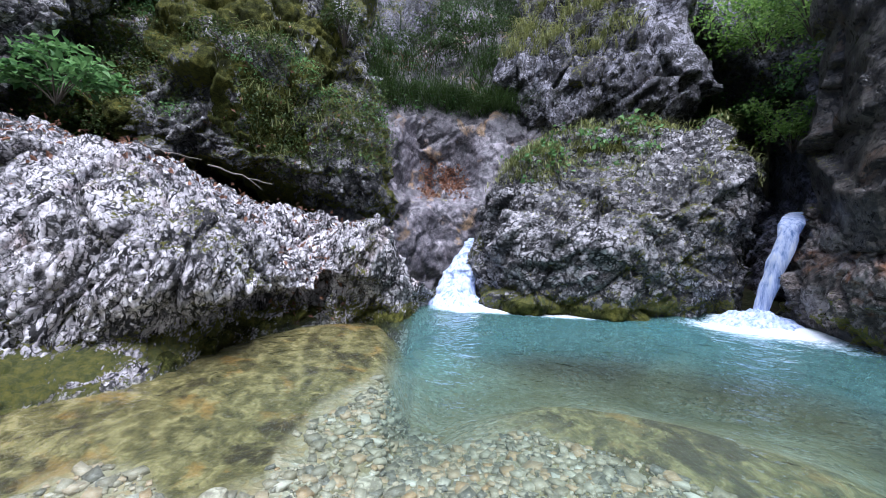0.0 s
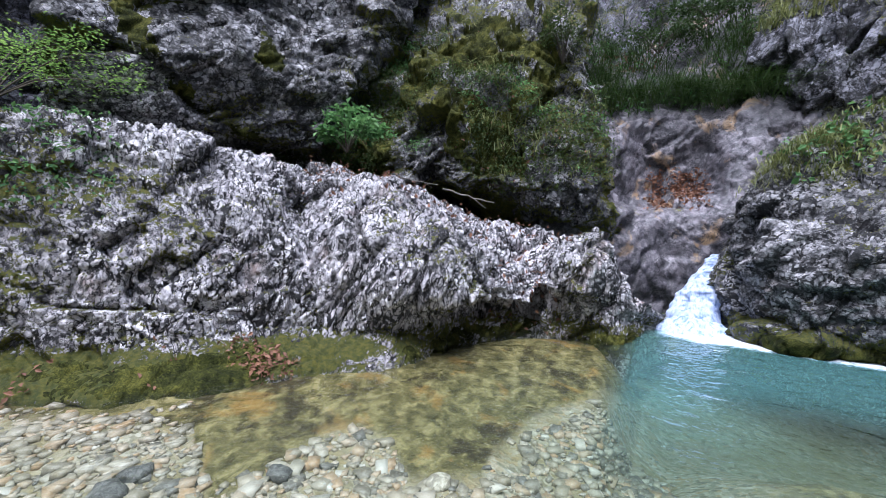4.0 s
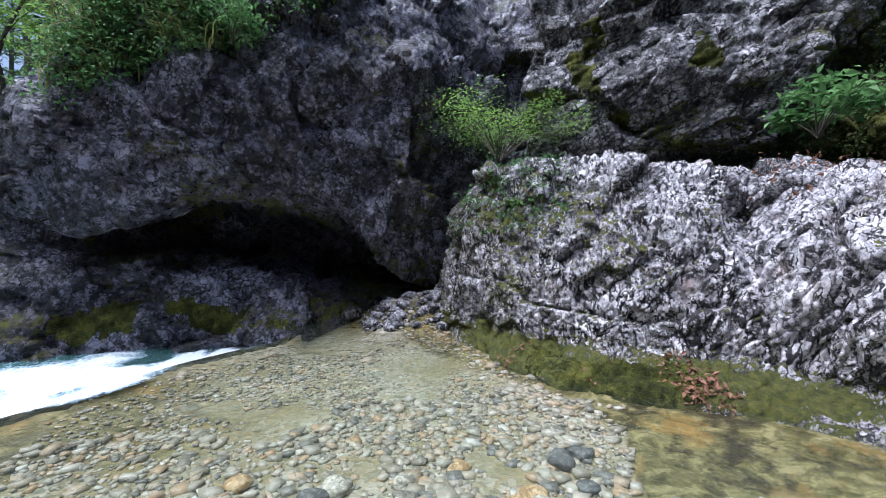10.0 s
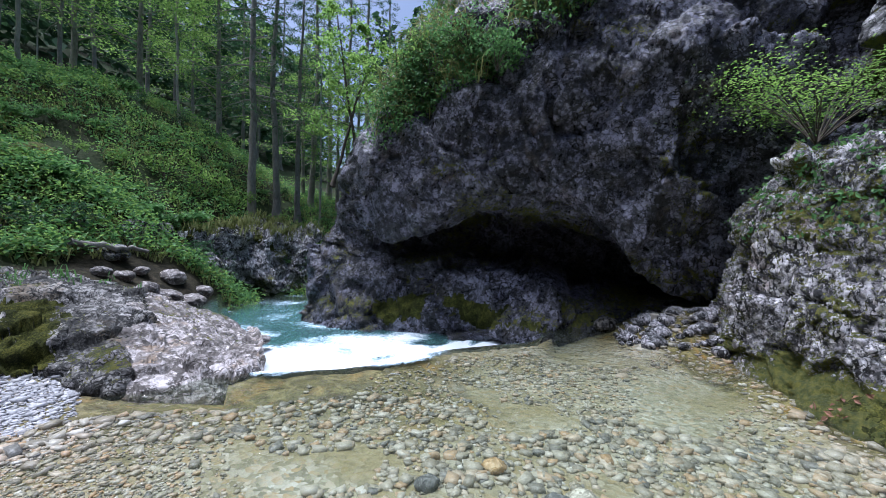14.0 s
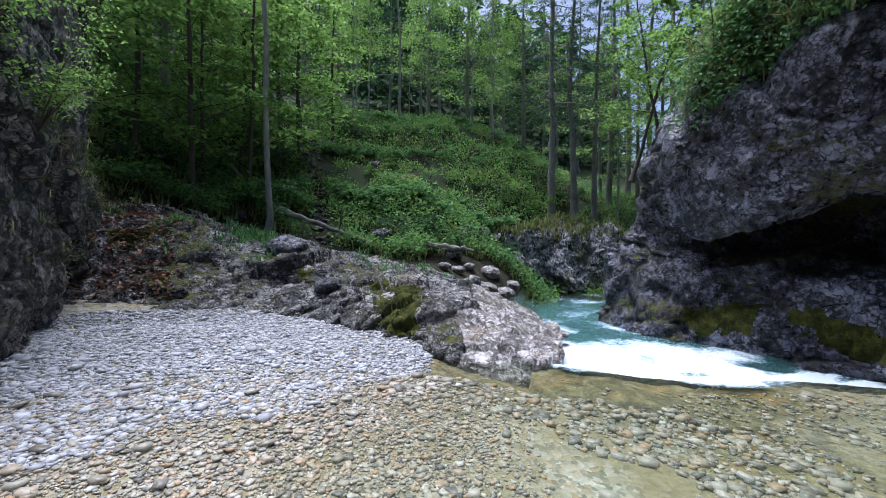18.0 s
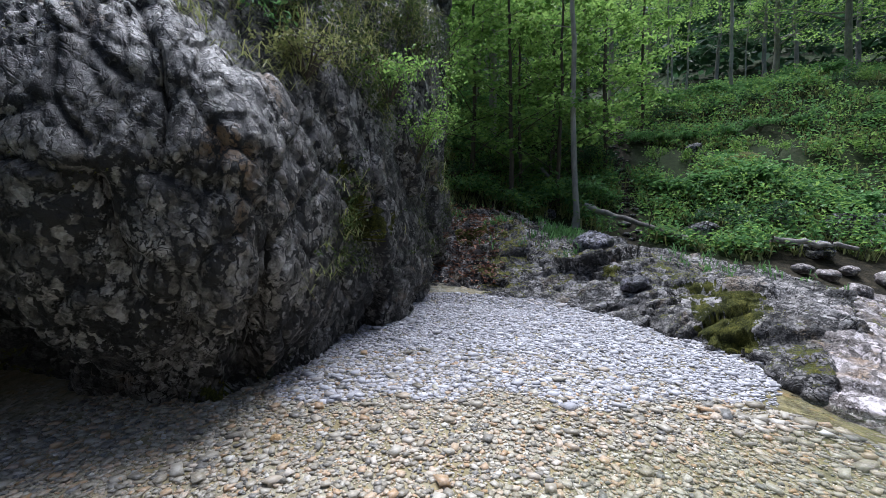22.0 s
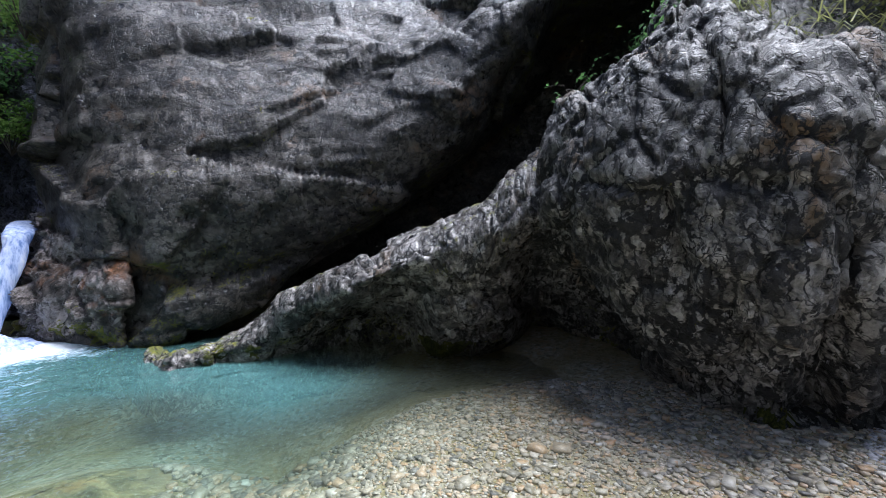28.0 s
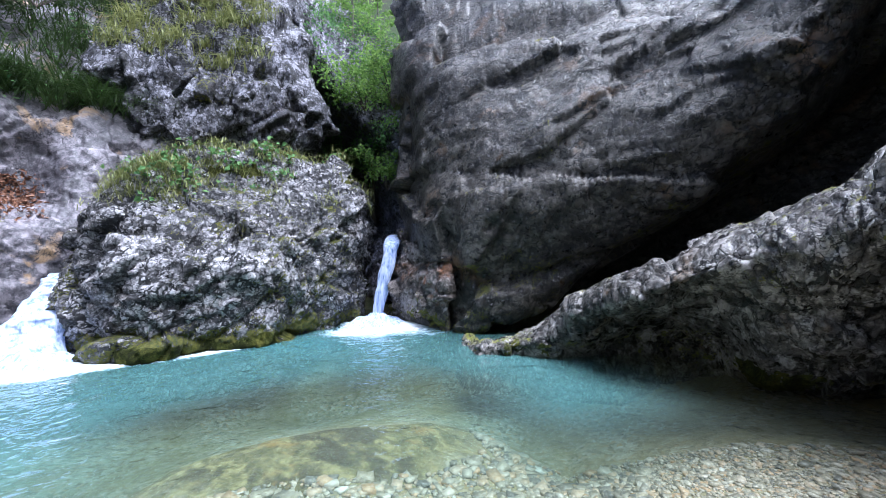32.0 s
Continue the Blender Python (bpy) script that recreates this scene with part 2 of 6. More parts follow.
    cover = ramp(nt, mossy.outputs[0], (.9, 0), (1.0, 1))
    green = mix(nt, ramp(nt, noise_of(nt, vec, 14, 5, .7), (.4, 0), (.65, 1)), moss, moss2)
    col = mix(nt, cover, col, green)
    nt.links.new(col, bsdf.inputs["Base Color"])
    rr = ramp(nt, mid_n, (.35, max(.2, rough - .35 - damp)), (.65, min(1, rough)))
    nt.links.new(mix(nt, cover, rr, (.95, .95, .95)), bsdf.inputs["Roughness"])
    bsdf.inputs["Specular IOR Level"].default_value = .5
    h = chip
    h = mix(nt, .66, h, mix(nt, .22, mid_n, fine))
    h = mix(nt, .2, h, gap)
    if plates:
        h = mix(nt, .3, h, mix(nt, .6, cell, slit))
    if flute:
        h = mix(nt, flute, h, runs)
    h = mix(nt, ramp(nt, cover, (0, 0), (1, .8)), h, noise_of(nt, vec, 90, 3, .8))
    b = add(nt, "Bump", Strength=min(1.0, bump * 1.5), Distance=.11, Height=h)
    nt.links.new(b.outputs[0], bsdf.inputs["Normal"])
    return mat


def leaf_material(name, dark, light, through=.35, rough=.55):
    """Leaves: every one a little different, some light shining through."""
    mat, nt, bsdf = nodes_of(name)
    geo = nt.nodes.new("ShaderNodeNewGeometry")
    oi = nt.nodes.new("ShaderNodeObjectInfo")
    vec = coords(nt)
    r = add(nt, "Math", i0=geo.outputs["Random Per Island"], i1=noise_of(nt, vec, .7, 3))
    r.operation = "ADD"
    tone = add(nt, "Math", i0=r.outputs[0], i1=oi.outputs["Random"])
    tone.operation = "MULTIPLY_ADD"
    tone.inputs[1].default_value = .55
    nt.links.new(r.outputs[0], tone.inputs[0])
    for l in list(tone.inputs[1].links):
        nt.links.remove(l)
    tone.inputs[1].default_value = .55
    tone.inputs[2].default_value = 0
    col = ramp(nt, tone.outputs[0], (.15, dark), (.85, light))
    nt.links.new(col, bsdf.inputs["Base Color"])
    bsdf.inputs["Roughness"].default_value = rough
    bsdf.inputs["Specular IOR Level"].default_value = .25
    tr = add(nt, "BsdfTranslucent", Color=col)
    ms = add(nt, "MixShader", i0=through, i1=bsdf.outputs[0], i2=tr.outputs[0])
    nt.links.new(ms.outputs[0], nt.nodes["Material Output"].inputs[0])
    return mat


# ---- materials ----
SLAB = rock_material("pale_ribbed_limestone", (.022, .021, .024), (.52, .495, .52), (.92, .89, .92), lichen_glint=(.86, .84, .88), lichen_glint_amount=.4, stain=(.50, .33, .27), stain_amount=.2, bump=.8, spread=.085, crack=.04, flute=.2, plates=.6, plate_size=.085, pits=.6, gaps=.02)
GREY = rock_material("grey_limestone", (.016, .016, .019), (.22, .215, .225), (.58, .565, .59), lichen_glint=(.66, .65, .67), lichen_glint_amount=.32, stain_amount=.14, bump=.8, spread=.08, crack=.05, plates=.6, plate_size=.11, plate_shape=(.6, 1, 1), gaps=.02)
# base set well below the stone's own tone, for the overhang's shade
DARK = rock_material("shaded_purple_limestone", (.008, .008, .011), (.072, .070, .093), (.235, .23, .30), lichen_glint=(.44, .44, .52), lichen_glint_amount=.2, stain=(.11, .08, .058), stain_amount=.3, rough=.55, bump=.75, spread=.06, crack=0, plates=.2, plate_size=.12, plate_shape=(.6, 1, 1.1), pits=.5)
WARM = rock_material("wet_brownish_limestone", (.008, .0072, .0062), (.115, .105, .094), (.40, .38, .36), lichen_glint=(.55, .54, .55), lichen_glint_amount=.2, stain=(.20, .125, .06), stain_amount=.32, rough=.38, damp=.1, bump=.42, spread=.085, crack=.05, flute=.14, plates=.35, plate_size=.16, plate_shape=(1, 1, .5))
BLOCKY = rock_material("dark_flaking_limestone", (.004, .0037, .0032), (.115, .108, .097), (.34, .33, .31), lichen_glint=(.54, .53, .54), lichen_glint_amount=.2, stain=(.17, .10, .042), stain_amount=.4, rough=.7, damp=.0, bump=.6, spread=.10, crack=.05, flute=.1, plates=.7, plate_size=.12, plate_shape=(1, 1, .42), pits=.6, gaps=.06)
# bluish flecks paint in sky glints; the base is darkened for gorge shade
CLIFF = rock_material("smooth_leaning_limestone", (.006, .0055, .005), (.047, .040, .032), (.125, .113, .098), lichen_glint=(.30, .295, .33), lichen_glint_amount=.16, stain=(.15, .088, .045), stain_amount=.4, rough=.55, damp=.1, bump=.6, spread=.085, crack=0, plates=.45, plate_size=.17, plate_shape=(.5, .5, 1), pits=.6, gaps=.0)
PURPLE = rock_material("purple_grey_limestone", (.007, .007, .009), (.095, .093, .113), (.36, .355, .41), lichen_glint=(.40, .40, .45), lichen_glint_amount=.18, stain_amount=.1, bump=.9, spread=.06, crack=.06, plates=.4, plate_size=.16, plate_shape=(1, 1, .6))
CHUTE = rock_material("water_worn_pinkish_limestone", (.03, .028, .034), (.10, .092, .105), (.25, .225, .25), lichen_glint_amount=.1, stain=(.30, .20, .115), stain_amount=.9, rough=.6, bump=.3, pits=.2, spread=.1)
SHELF = rock_material("smooth_pink_limestone", (.14, .12, .11), (.34, .305, .29), (.68, .62, .62), lichen_glint_amount=.2, stain=(.36, .23, .11), stain_amount=.4, bump=.6, plates=.5, plate_size=.2, plate_shape=(.5, 1, 1))
RUSTY = rock_material("rusty_wet_limestone", (.04, .032, .028), (.14, .115, .10), (.32, .28, .27), lichen_glint_amount=.1, stain=(.24, .11, .05), stain_amount=.5, rough=.55, bump=.5)
BROWN = rock_material("earthy_grey_limestone", (.014, .013, .012), (.165, .155, .145), (.42, .40, .385), lichen_glint_amount=.2, stain=(.19, .13, .065), stain_amount=.4, bump=.8, plates=.4, plate_size=.12, plate_shape=(.6, 1, 1.4))
HERB = leaf_material("herb_leaves", (.035, .10, .035), (.19, .36, .12), .4)
BEECH = leaf_material("beech_leaves", (.055, .14, .03), (.31, .47, .12), .55)
FIR = leaf_material("fir_needles", (.02, .052, .028), (.085, .17, .075), .3)
GRASS = leaf_material("grass_blades", (.07, .10, .025), (.34, .35, .14), .3)
DARKGRASS = leaf_material("shady_grass", (.014, .035, .010), (.075, .12, .035), .25)
IVY = leaf_material("small_dark_leaves", (.012, .03, .008), (.10, .145, .035), .25)
DRY = leaf_material("fallen_leaves", (.085, .042, .028), (.29, .15, .095), .15, .7)


def bed_material():
    """Ground: gravel bed, algae, leaf litter and forest soil, by the masks on the mesh."""
    mat, nt, bsdf = nodes_of("river_bed_and_forest_floor")
    vec = coords(nt)

    def mask(key):
        a = nt.nodes.new("ShaderNodeAttribute")
        a.attribute_name = key
        return a.outputs["Fac"]
    bent = add(nt, "VectorMath", i0=vec, i1=mix(nt, .12, (0, 0, 0), add(nt, "TexNoise", Vector=vec, Scale=9.0, Detail=4.0).outputs["Color"])).outputs[0]
    cells = add(nt, "TexVoronoi", Vector=bent, Scale=21.0)
    tone = mix(nt, .5, cells.outputs["Color"], noise_of(nt, vec, 3, 5))
    hue = add(nt, "SeparateColor", Color=cells.outputs["Color"]).outputs[0]
    grav = ramp(nt, hue, (.0, (.15, .14, .10)), (.35, (.28, .265, .20)), (.6, (.37, .355, .29)), (.8, (.30, .23, .13)), (1.0, (.45, .44, .39)))
    grav = mix(nt, ramp(nt, noise_of(nt, vec, 1.1, 5), (.38, .0), (.62, .85)), grav, mix(nt, noise_of(nt, vec, 7, 6, .7), (.10, .085, .035), (.31, .26, .14)))
    fil = coords(nt, (1, .8, 1), (0, 0, 40))
    algae = ramp(nt, noise_of(nt, fil, 6, 9, .72, .6), (.36, (.036, .032, .011)), (.5, (.115, .10, .038)), (.62, (.25, .215, .10)))
    algae = mix(nt, ramp(nt, noise_of(nt, vec, 1.9, 5, .65, .5), (.55, 0), (.64, .6)), algae, (.27, .155, .038))
    algae = mix(nt, ramp(nt, noise_of(nt, fil, 1.5, 8, .75), (.40, .92), (.47, 0)), algae, (.026, .019, .009))
    algae = mix(nt, ramp(nt, noise_of(nt, fil, 17, 7, .8), (.37, .8), (.43, 0)), algae, (.022, .018, .008))
    col = mix(nt, mask("algae"), grav, algae)
    soil = ramp(nt, noise_of(nt, vec, 6, 8, .7), (.38, (.010, .009, .006)), (.52, (.028, .024, .014)), (.66, (.06, .048, .03)))
    col = mix(nt, mask("soil"), col, soil)
    green = ramp(nt, noise_of(nt, vec, 8, 8, .75), (.35, (.010, .022, .006)), (.6, (.032, .055, .014)))
    col = mix(nt, mask("green"), col, green)
    nt.links.new(col, bsdf.inputs["Base Color"])
    bsdf.inputs["Roughness"].default_value = .85
    bsdf.inputs["Specular IOR Level"].default_value = .12
    h = mix(nt, .4, cells.outputs["Distance"], noise_of(nt, vec, 30, 5))
    nt.links.new(add(nt, "Bump", Strength=.5, Distance=.05, Height=h).outputs[0], bsdf.inputs["Normal"])
    return mat


def water_material():
    """Clear mountain water: deeper is greener and bluer, foam is white; the surface mirrors the sky."""
    mat, nt, bsdf = nodes_of("clear_turquoise_water")
    vec = coords(nt)
    dep = nt.nodes.new("ShaderNodeAttribute")
    dep.attribute_name = "depth"
    fo = nt.nodes.new("ShaderNodeAttribute")
    fo.attribute_name = "foam"
    tint = ramp(nt, dep.outputs["Fac"], (0, (.98, .98, .95)), (.2, (.82, .89, .82)), (.5, (.54, .73, .66)), (1, (.19, .43, .42)))
    clear = add(nt, "BsdfTransparent", Color=tint)
    milk = add(nt, "BsdfDiffuse", Color=ramp(nt, dep.outputs["Fac"], (.15, (.20, .24, .19)), (.42, (.105, .225, .21)), (1, (.042, .155, .18))))
    body = add(nt, "MixShader", i0=ramp(nt, dep.outputs["Fac"], (.05, .03), (.22, .13), (.45, .42), (.8, .74)), i1=clear.outputs[0], i2=milk.outputs[0])
    wave = mix(nt, .35, noise_of(nt, vec, 2.6, 2, .5, 1.0), noise_of(nt, vec, 7, 2, .5, .8))
    bump = add(nt, "Bump", Strength=.55, Distance=.12, Height=wave)
    gl = add(nt, "BsdfGlossy", Roughness=.06, Normal=bump.outputs[0])
    fr = add(nt, "Fresnel", IOR=1.33, Normal=bump.outputs[0])
    top = add(nt, "MixShader", i0=fr.outputs[0], i1=body.outputs[0], i2=gl.outputs[0])
    lace = mix(nt, .5, noise_of(nt, vec, 4, 6, .65, 1.5), noise_of(nt, vec, 22, 5, .7))
    fsum = add(nt, "Math", i0=fo.outputs["Fac"], i1=lace)
    white = ramp(nt, fsum.outputs[0], (.72, 0), (1.25, .93))
    fm = add(nt, "BsdfDiffuse", Color=ramp(nt, fsum.outputs[0], (.72, (.40, .62, .78)), (1.45, (.88, .93, .97))), Normal=add(nt, "Bump", Strength=.4, Distance=.08, Height=lace).outputs[0])
    out = add(nt, "MixShader", i0=white, i1=top.outputs[0], i2=fm.outputs[0])
    nt.links.new(out.outputs[0], nt.nodes["Material Output"].inputs[0])
    return mat


def fall_material():
    mat, nt, bsdf = nodes_of("falling_white_water")
    vec = coords(nt, (14, 14, 1.6))
    n = noise_of(nt, vec, 1.0, 5, .65)
    col = ramp(nt, n, (.32, (.30, .44, .80)), (.68, (.86, .90, .98)))
    df = add(nt, "BsdfDiffuse", Color=col, Normal=add(nt, "Bump", Strength=.5, Distance=.05, Height=n).outputs[0])
    tl = add(nt, "BsdfTranslucent", Color=col)
    a = add(nt, "MixShader", i0=.35, i1=df.outputs[0], i2=tl.outputs[0])
    tr = nt.nodes.new("ShaderNodeBsdfTransparent")
    b = add(nt, "MixShader", i0=ramp(nt, n, (.28, .45), (.5, 0)), i1=a.outputs[0], i2=tr.outputs[0])
    nt.links.new(b.outputs[0], nt.nodes["Material Output"].inputs[0])
    return mat


def pebble_material(name, stops, rough=.7):
    mat, nt, bsdf = nodes_of(name)
    geo = nt.nodes.new("ShaderNodeNewGeometry")
    vec = coords(nt)
    col = ramp(nt, geo.outputs["Random Per Island"], *stops)
    col = mix(nt, ramp(nt, noise_of(nt, vec, 45, 5, .7), (.35, .0), (.7, .4)), col, (.5, .49, .47))
    nt.links.new(col, bsdf.inputs["Base Color"])
    bsdf.inputs["Roughness"].default_value = rough
    nt.links.new(add(nt, "Bump", Strength=.3, Distance=.01, Height=noise_of(nt, vec, 90, 4)).outputs[0], bsdf.inputs["Normal"])
    return mat


def bark_material(name, dark, light):
    mat, nt, bsdf = nodes_of(name)
    vec = coords(nt, (9, 9, 2.2))
    n = mix(nt, .5, noise_of(nt, vec, 2, 7, .7), noise_of(nt, coords(nt), 1.3, 4))
    nt.links.new(ramp(nt, n, (.35, dark), (.65, light)), bsdf.inputs["Base Color"])
    bsdf.inputs["Roughness"].default_value = .9
    nt.links.new(add(nt, "Bump", Strength=.6, Distance=.03, Height=n).outputs[0], bsdf.inputs["Normal"])
    return mat


def moss_material():
    mat, nt, bsdf = nodes_of("cushion_moss")
    vec = coords(nt)
    n = mix(nt, .5, noise_of(nt, vec, 4, 5, .7), noise_of(nt, vec, 60, 4, .8))
    nt.links.new(ramp(nt, n, (.40, (.010, .012, .004)), (.5, (.045, .052, .011)), (.60, (.15, .145, .03))), bsdf.inputs["Base Color"])
    bsdf.inputs["Roughness"].default_value = .95
    bsdf.inputs["Specular IOR Level"].default_value = .15
    nt.links.new(add(nt, "Bump", Strength=.9, Distance=.03, Height=noise_of(nt, vec, 110, 3, .8)).outputs[0], bsdf.inputs["Normal"])
    return mat


MOSS = moss_material()
BED, WATER, FALL = bed_material(), water_material(), fall_material()
WHITE_PEBBLE = pebble_material("dry_white_pebbles", ((0, (.19, .19, .20)), (.3, (.34, .335, .36)), (.8, (.48, .475, .51)), (1, (.30, .27, .245))))
BROWN_PEBBLE = pebble_material("wet_brown_pebbles", ((0, (.07, .067, .058)), (.3, (.23, .195, .125)), (.6, (.36, .33, .26)), (.85, (.34, .20, .075)), (1, (.50, .49, .44))), .45)
BARK = bark_material("grey_bark", (.10, .09, .075), (.32, .30, .27))
PALE_BARK = bark_material("pale_bark", (.16, .15, .13), (.42, .40, .36))
TWIG = bark_material("twig_bark", (.035, .028, .02), (.10, .08, .06))


# where the water leaves the pool: bearings and distances of its lip
LIP = "100:30 106:7.6 108:6.9 115:6.4 122.7:5.9 129.7:5.3 137:5.15 142:5.2 146:5.4 149:5.2 152:30"

# how far out the clean gravel reaches before the algae-covered shelf along the slab
SHELF_EDGE = "0:8 2:7.2 5:5.7 10:4.4 17:3.8 22:3.2 24:2.7 34:2.7 37:3.2 41:3.55 46:3.5 53:3.1 60:2.9 62:3.8 68:4.2 75:4.6 82:5.3 89:6.5 99:7.9 103:8"

SLAB_FOOT = "100:8.6 92:8.2 86:7.1 83:6.2 79:5.3 72:4.65 62:4.4 47:4.6 37:4.6 32:4.9 27:5.3 20:5.9 16:6.0 10:6.1 3:6.6"

# ---- ground: one sheet from the pool bed to the far hills ----
RINGS = (
    (0.0, "-.14"),
    (1.6, "0:-.22 60:-.16 150:-.13 210:-.06 260:-.12 300:-.22 360:-.22"),
    (2.5, "0:-.34 18:-.3 28:-.2 60:-.2 130:-.2 170:-.1 200:.0 225:.02 250:-.05 280:-.15 310:-.4 340:-.42 360:-.34"),
    (3.5, "0:-.62 12:-.55 22:-.28 40:-.27 90:-.25 140:-.2 160:-.08 180:.05 205:.14 235:.08 260:-.06 280:-.25 290:-.5 300:-.55 312:-.5 328:-.42 342:-.42 352:-.55 360:-.62"),
    (4.4, "0:-.95 7:-.8 13:-.32 40:-.3 90:-.25 140:-.2 160:-.02 180:.14 205:.22 235:.15 260:-.03 275:-.3 295:-1.0 306:-.55 314:-.36 334:-.36 346:-.42 354:-.7 360:-.95"),
    (5.4, "0:-1.1 4:-.9 9:-.34 60:-.34 90:-.25 110:-.2 125:-.3 146:-.4 165:.08 185:.24 210:.3 240:.22 260:.0 275:-.3 300:-1.1 315:-.75 335:-.8 348:-1.0 360:-1.1"),
    (7.2, "0:-.9 20:-.4 70:-.2 95:.0 108:-.3 120:-1.2 135:-1.5 147:-1.0 150:-.5 162:.1 170:.28 185:.33 205:.36 240:.5 275:.2 300:-.8 330:-1.4 360:-.9"),
    (9.2, "0:-.5 60:.5 95:.3 118:-1.5 145:-1.6 153:-.3 163:.3 185:.6 205:.9 240:2 300:.5 316:-.4 330:-.5 350:-.6 360:-.5"),
    (12.5, "0:1.5 60:2 95:1 122:-1.2 136:-1.7 148:-1.5 153:.0 162:.9 185:2.0 205:2.9 240:4 300:2 316:.9 330:1 360:1.5"),
    (17.5, "0:5 60:4 95:4 128:1 136:-.8 145:-.7 150:.7 155:2.0 165:3.6 185:5.0 205:6.6 240:8 300:6 318:1.2 328:1.3 334:5 360:5"),
    (25, "0:10 60:9 95:8 126:5 136:3.0 143:4.2 151:7.3 160:9 185:9.0 205:11 240:14 300:12 314:9 318:8 328:9 340:12 360:10"),
    (42, "0:20 60:22 95:18 126:12 136:7 143:8 151:10 165:13 185:14.5 205:18 240:26 300:24 318:22 328:24 340:24 360:20"),
    (90, "0:45 60:50 95:40 126:26 136:15 151:28 165:36 185:36 205:42 240:55 300:50 320:60 360:45"),
    (240, "0:110 60:120 120:70 136:45 160:100 205:120 260:130 320:90 360:110"),
    (900, "0:240 60:260 136:170 205:280 300:260 360:240"),
    (4000, "0:300 136:260 205:330 360:300"),
)


def ground_height(az, d, rough=True):
    """Height of the ground sheet at bearings and distances."""
    az = np.mod(az, 360)
    hs = np.stack([curve(z, az) for _, z in RINGS], -1)
    ds = np.array([r for r, _ in RINGS])
    i = np.clip(np.searchsorted(ds, d, side="right") - 1, 0, len(ds) - 2)
    f = np.clip((d - ds[i]) / (ds[i + 1] - ds[i]), 0, 1)
    h = np.take_along_axis(hs, i[..., None], -1)[..., 0] * (1 - f) + np.take_along_axis(hs, i[..., None] + 1, -1)[..., 0] * f
    # the sill of algae-covered rock over which the water leaves the pool
    lip = curve(LIP, az)
    sill = -.05 - .16 * np.maximum(lip - d, 0) - 1.0 * np.maximum(d - lip, 0)
    h = np.where((az > 104) & (az < 150.5), np.maximum(h, sill), h)
    # the algae-covered shelf rises to the slab's foot
    foot = curve(SLAB_FOOT, az)
    rise = np.where(d < foot + 1.2, -.05 - .11 * np.maximum(foot - d, 0) - .25 * np.maximum(d - foot - .3, 0), -9)
    h = np.where(az < 96, np.maximum(h, rise - 1.1 * np.clip((9 - az) / 7, 0, 1) ** 1.5 - .1 * np.clip((az - 86) / 8, 0, 1)), h)
    # heap of chips between the slab and the cliff
    h = h + .42 * np.exp(-((az - 89) / 4.5) ** 2 - ((d - 8.0) / .75) ** 2)
    if rough:
        p = polar(az, d, 0.0)
        wild = np.clip((d - 8) / 10, 0, 1)
        h = h + .03 * fbm(p * 2.1, 3, 3) * np.clip(d / 2, 0, 1) + wild * .45 * fbm(p * .5, 4, 4) + np.clip((d - 40) / 60, 0, 1) * 4 * fbm(p * .04, 4, 5)
    return h


def stripe(x, lo, hi, soft):
    return np.clip((x - lo) / soft + .5, 0, 1) * np.clip((hi - x) / soft + .5, 0, 1)


def build_ground():
    az = np.linspace(0, 360, 720, endpoint=False)
    d = np.concatenate([np.linspace(.0, 14, 150), np.geomspace(14.3, 4000, 110)])
    A, D = np.meshgrid(az, d, indexing="ij")
    h = ground_height(A, D)
    p = polar(A, D, h)
    wob = fbm(p * np.array([.8, .8, 0]), 4, 8)
    B = np.where(A > 250, A - 360, A)
    algae = np.clip(stripe(A + 8 * wob, 116, 168, 10) * stripe(D + wob, 3.9, 6.0, .7) * .8
                    + stripe(B + 20 * wob, -52, -6, 8) * stripe(D + .8 * wob, 3.65, 5.0, .4) * .9, 0, 1)
    # clean gravel reaches out to the shelf's crisp edge
    shelf = np.clip((D - curve(SHELF_EDGE, A) + .35 * wob) / .22 + .5, 0, 1) * stripe(A, 1, 100, 2) * stripe(D, 2.4, 9, .3)
    algae = np.where((A < 103), shelf, algae)
    soil = np.clip((D - 8.6 + 1.5 * wob) / 1.2, 0, 1)
    green = np.clip((D - 10.5 + 3 * wob) / 2, 0, 1) * np.clip(.75 + 1.2 * fbm(p * .35, 3, 12), 0, 1)
    green *= 1 - stripe(A, 195, 207, 5) * stripe(D, 8, 12.5, 1)
    green *= 1 - stripe(A, 145, 166, 4) * stripe(D, 8, 15.5, 1.5)
    path = stripe(A - (D - 12) * .25, 177.0, 179.5, 1.2) * stripe(D, 11.5, 26, 1)
    green *= 1 - path
    me = mesh_of("ground", p.reshape(-1, 3), sheet_faces(len(az), len(d)), BED, True, algae=algae, soil=soil, green=green)
    ob = part("ground", me)
    return tagged(ob, "gravel river bed rising into a green forest floor", "ground", kind="structure")


build_ground()

# ---- water ----


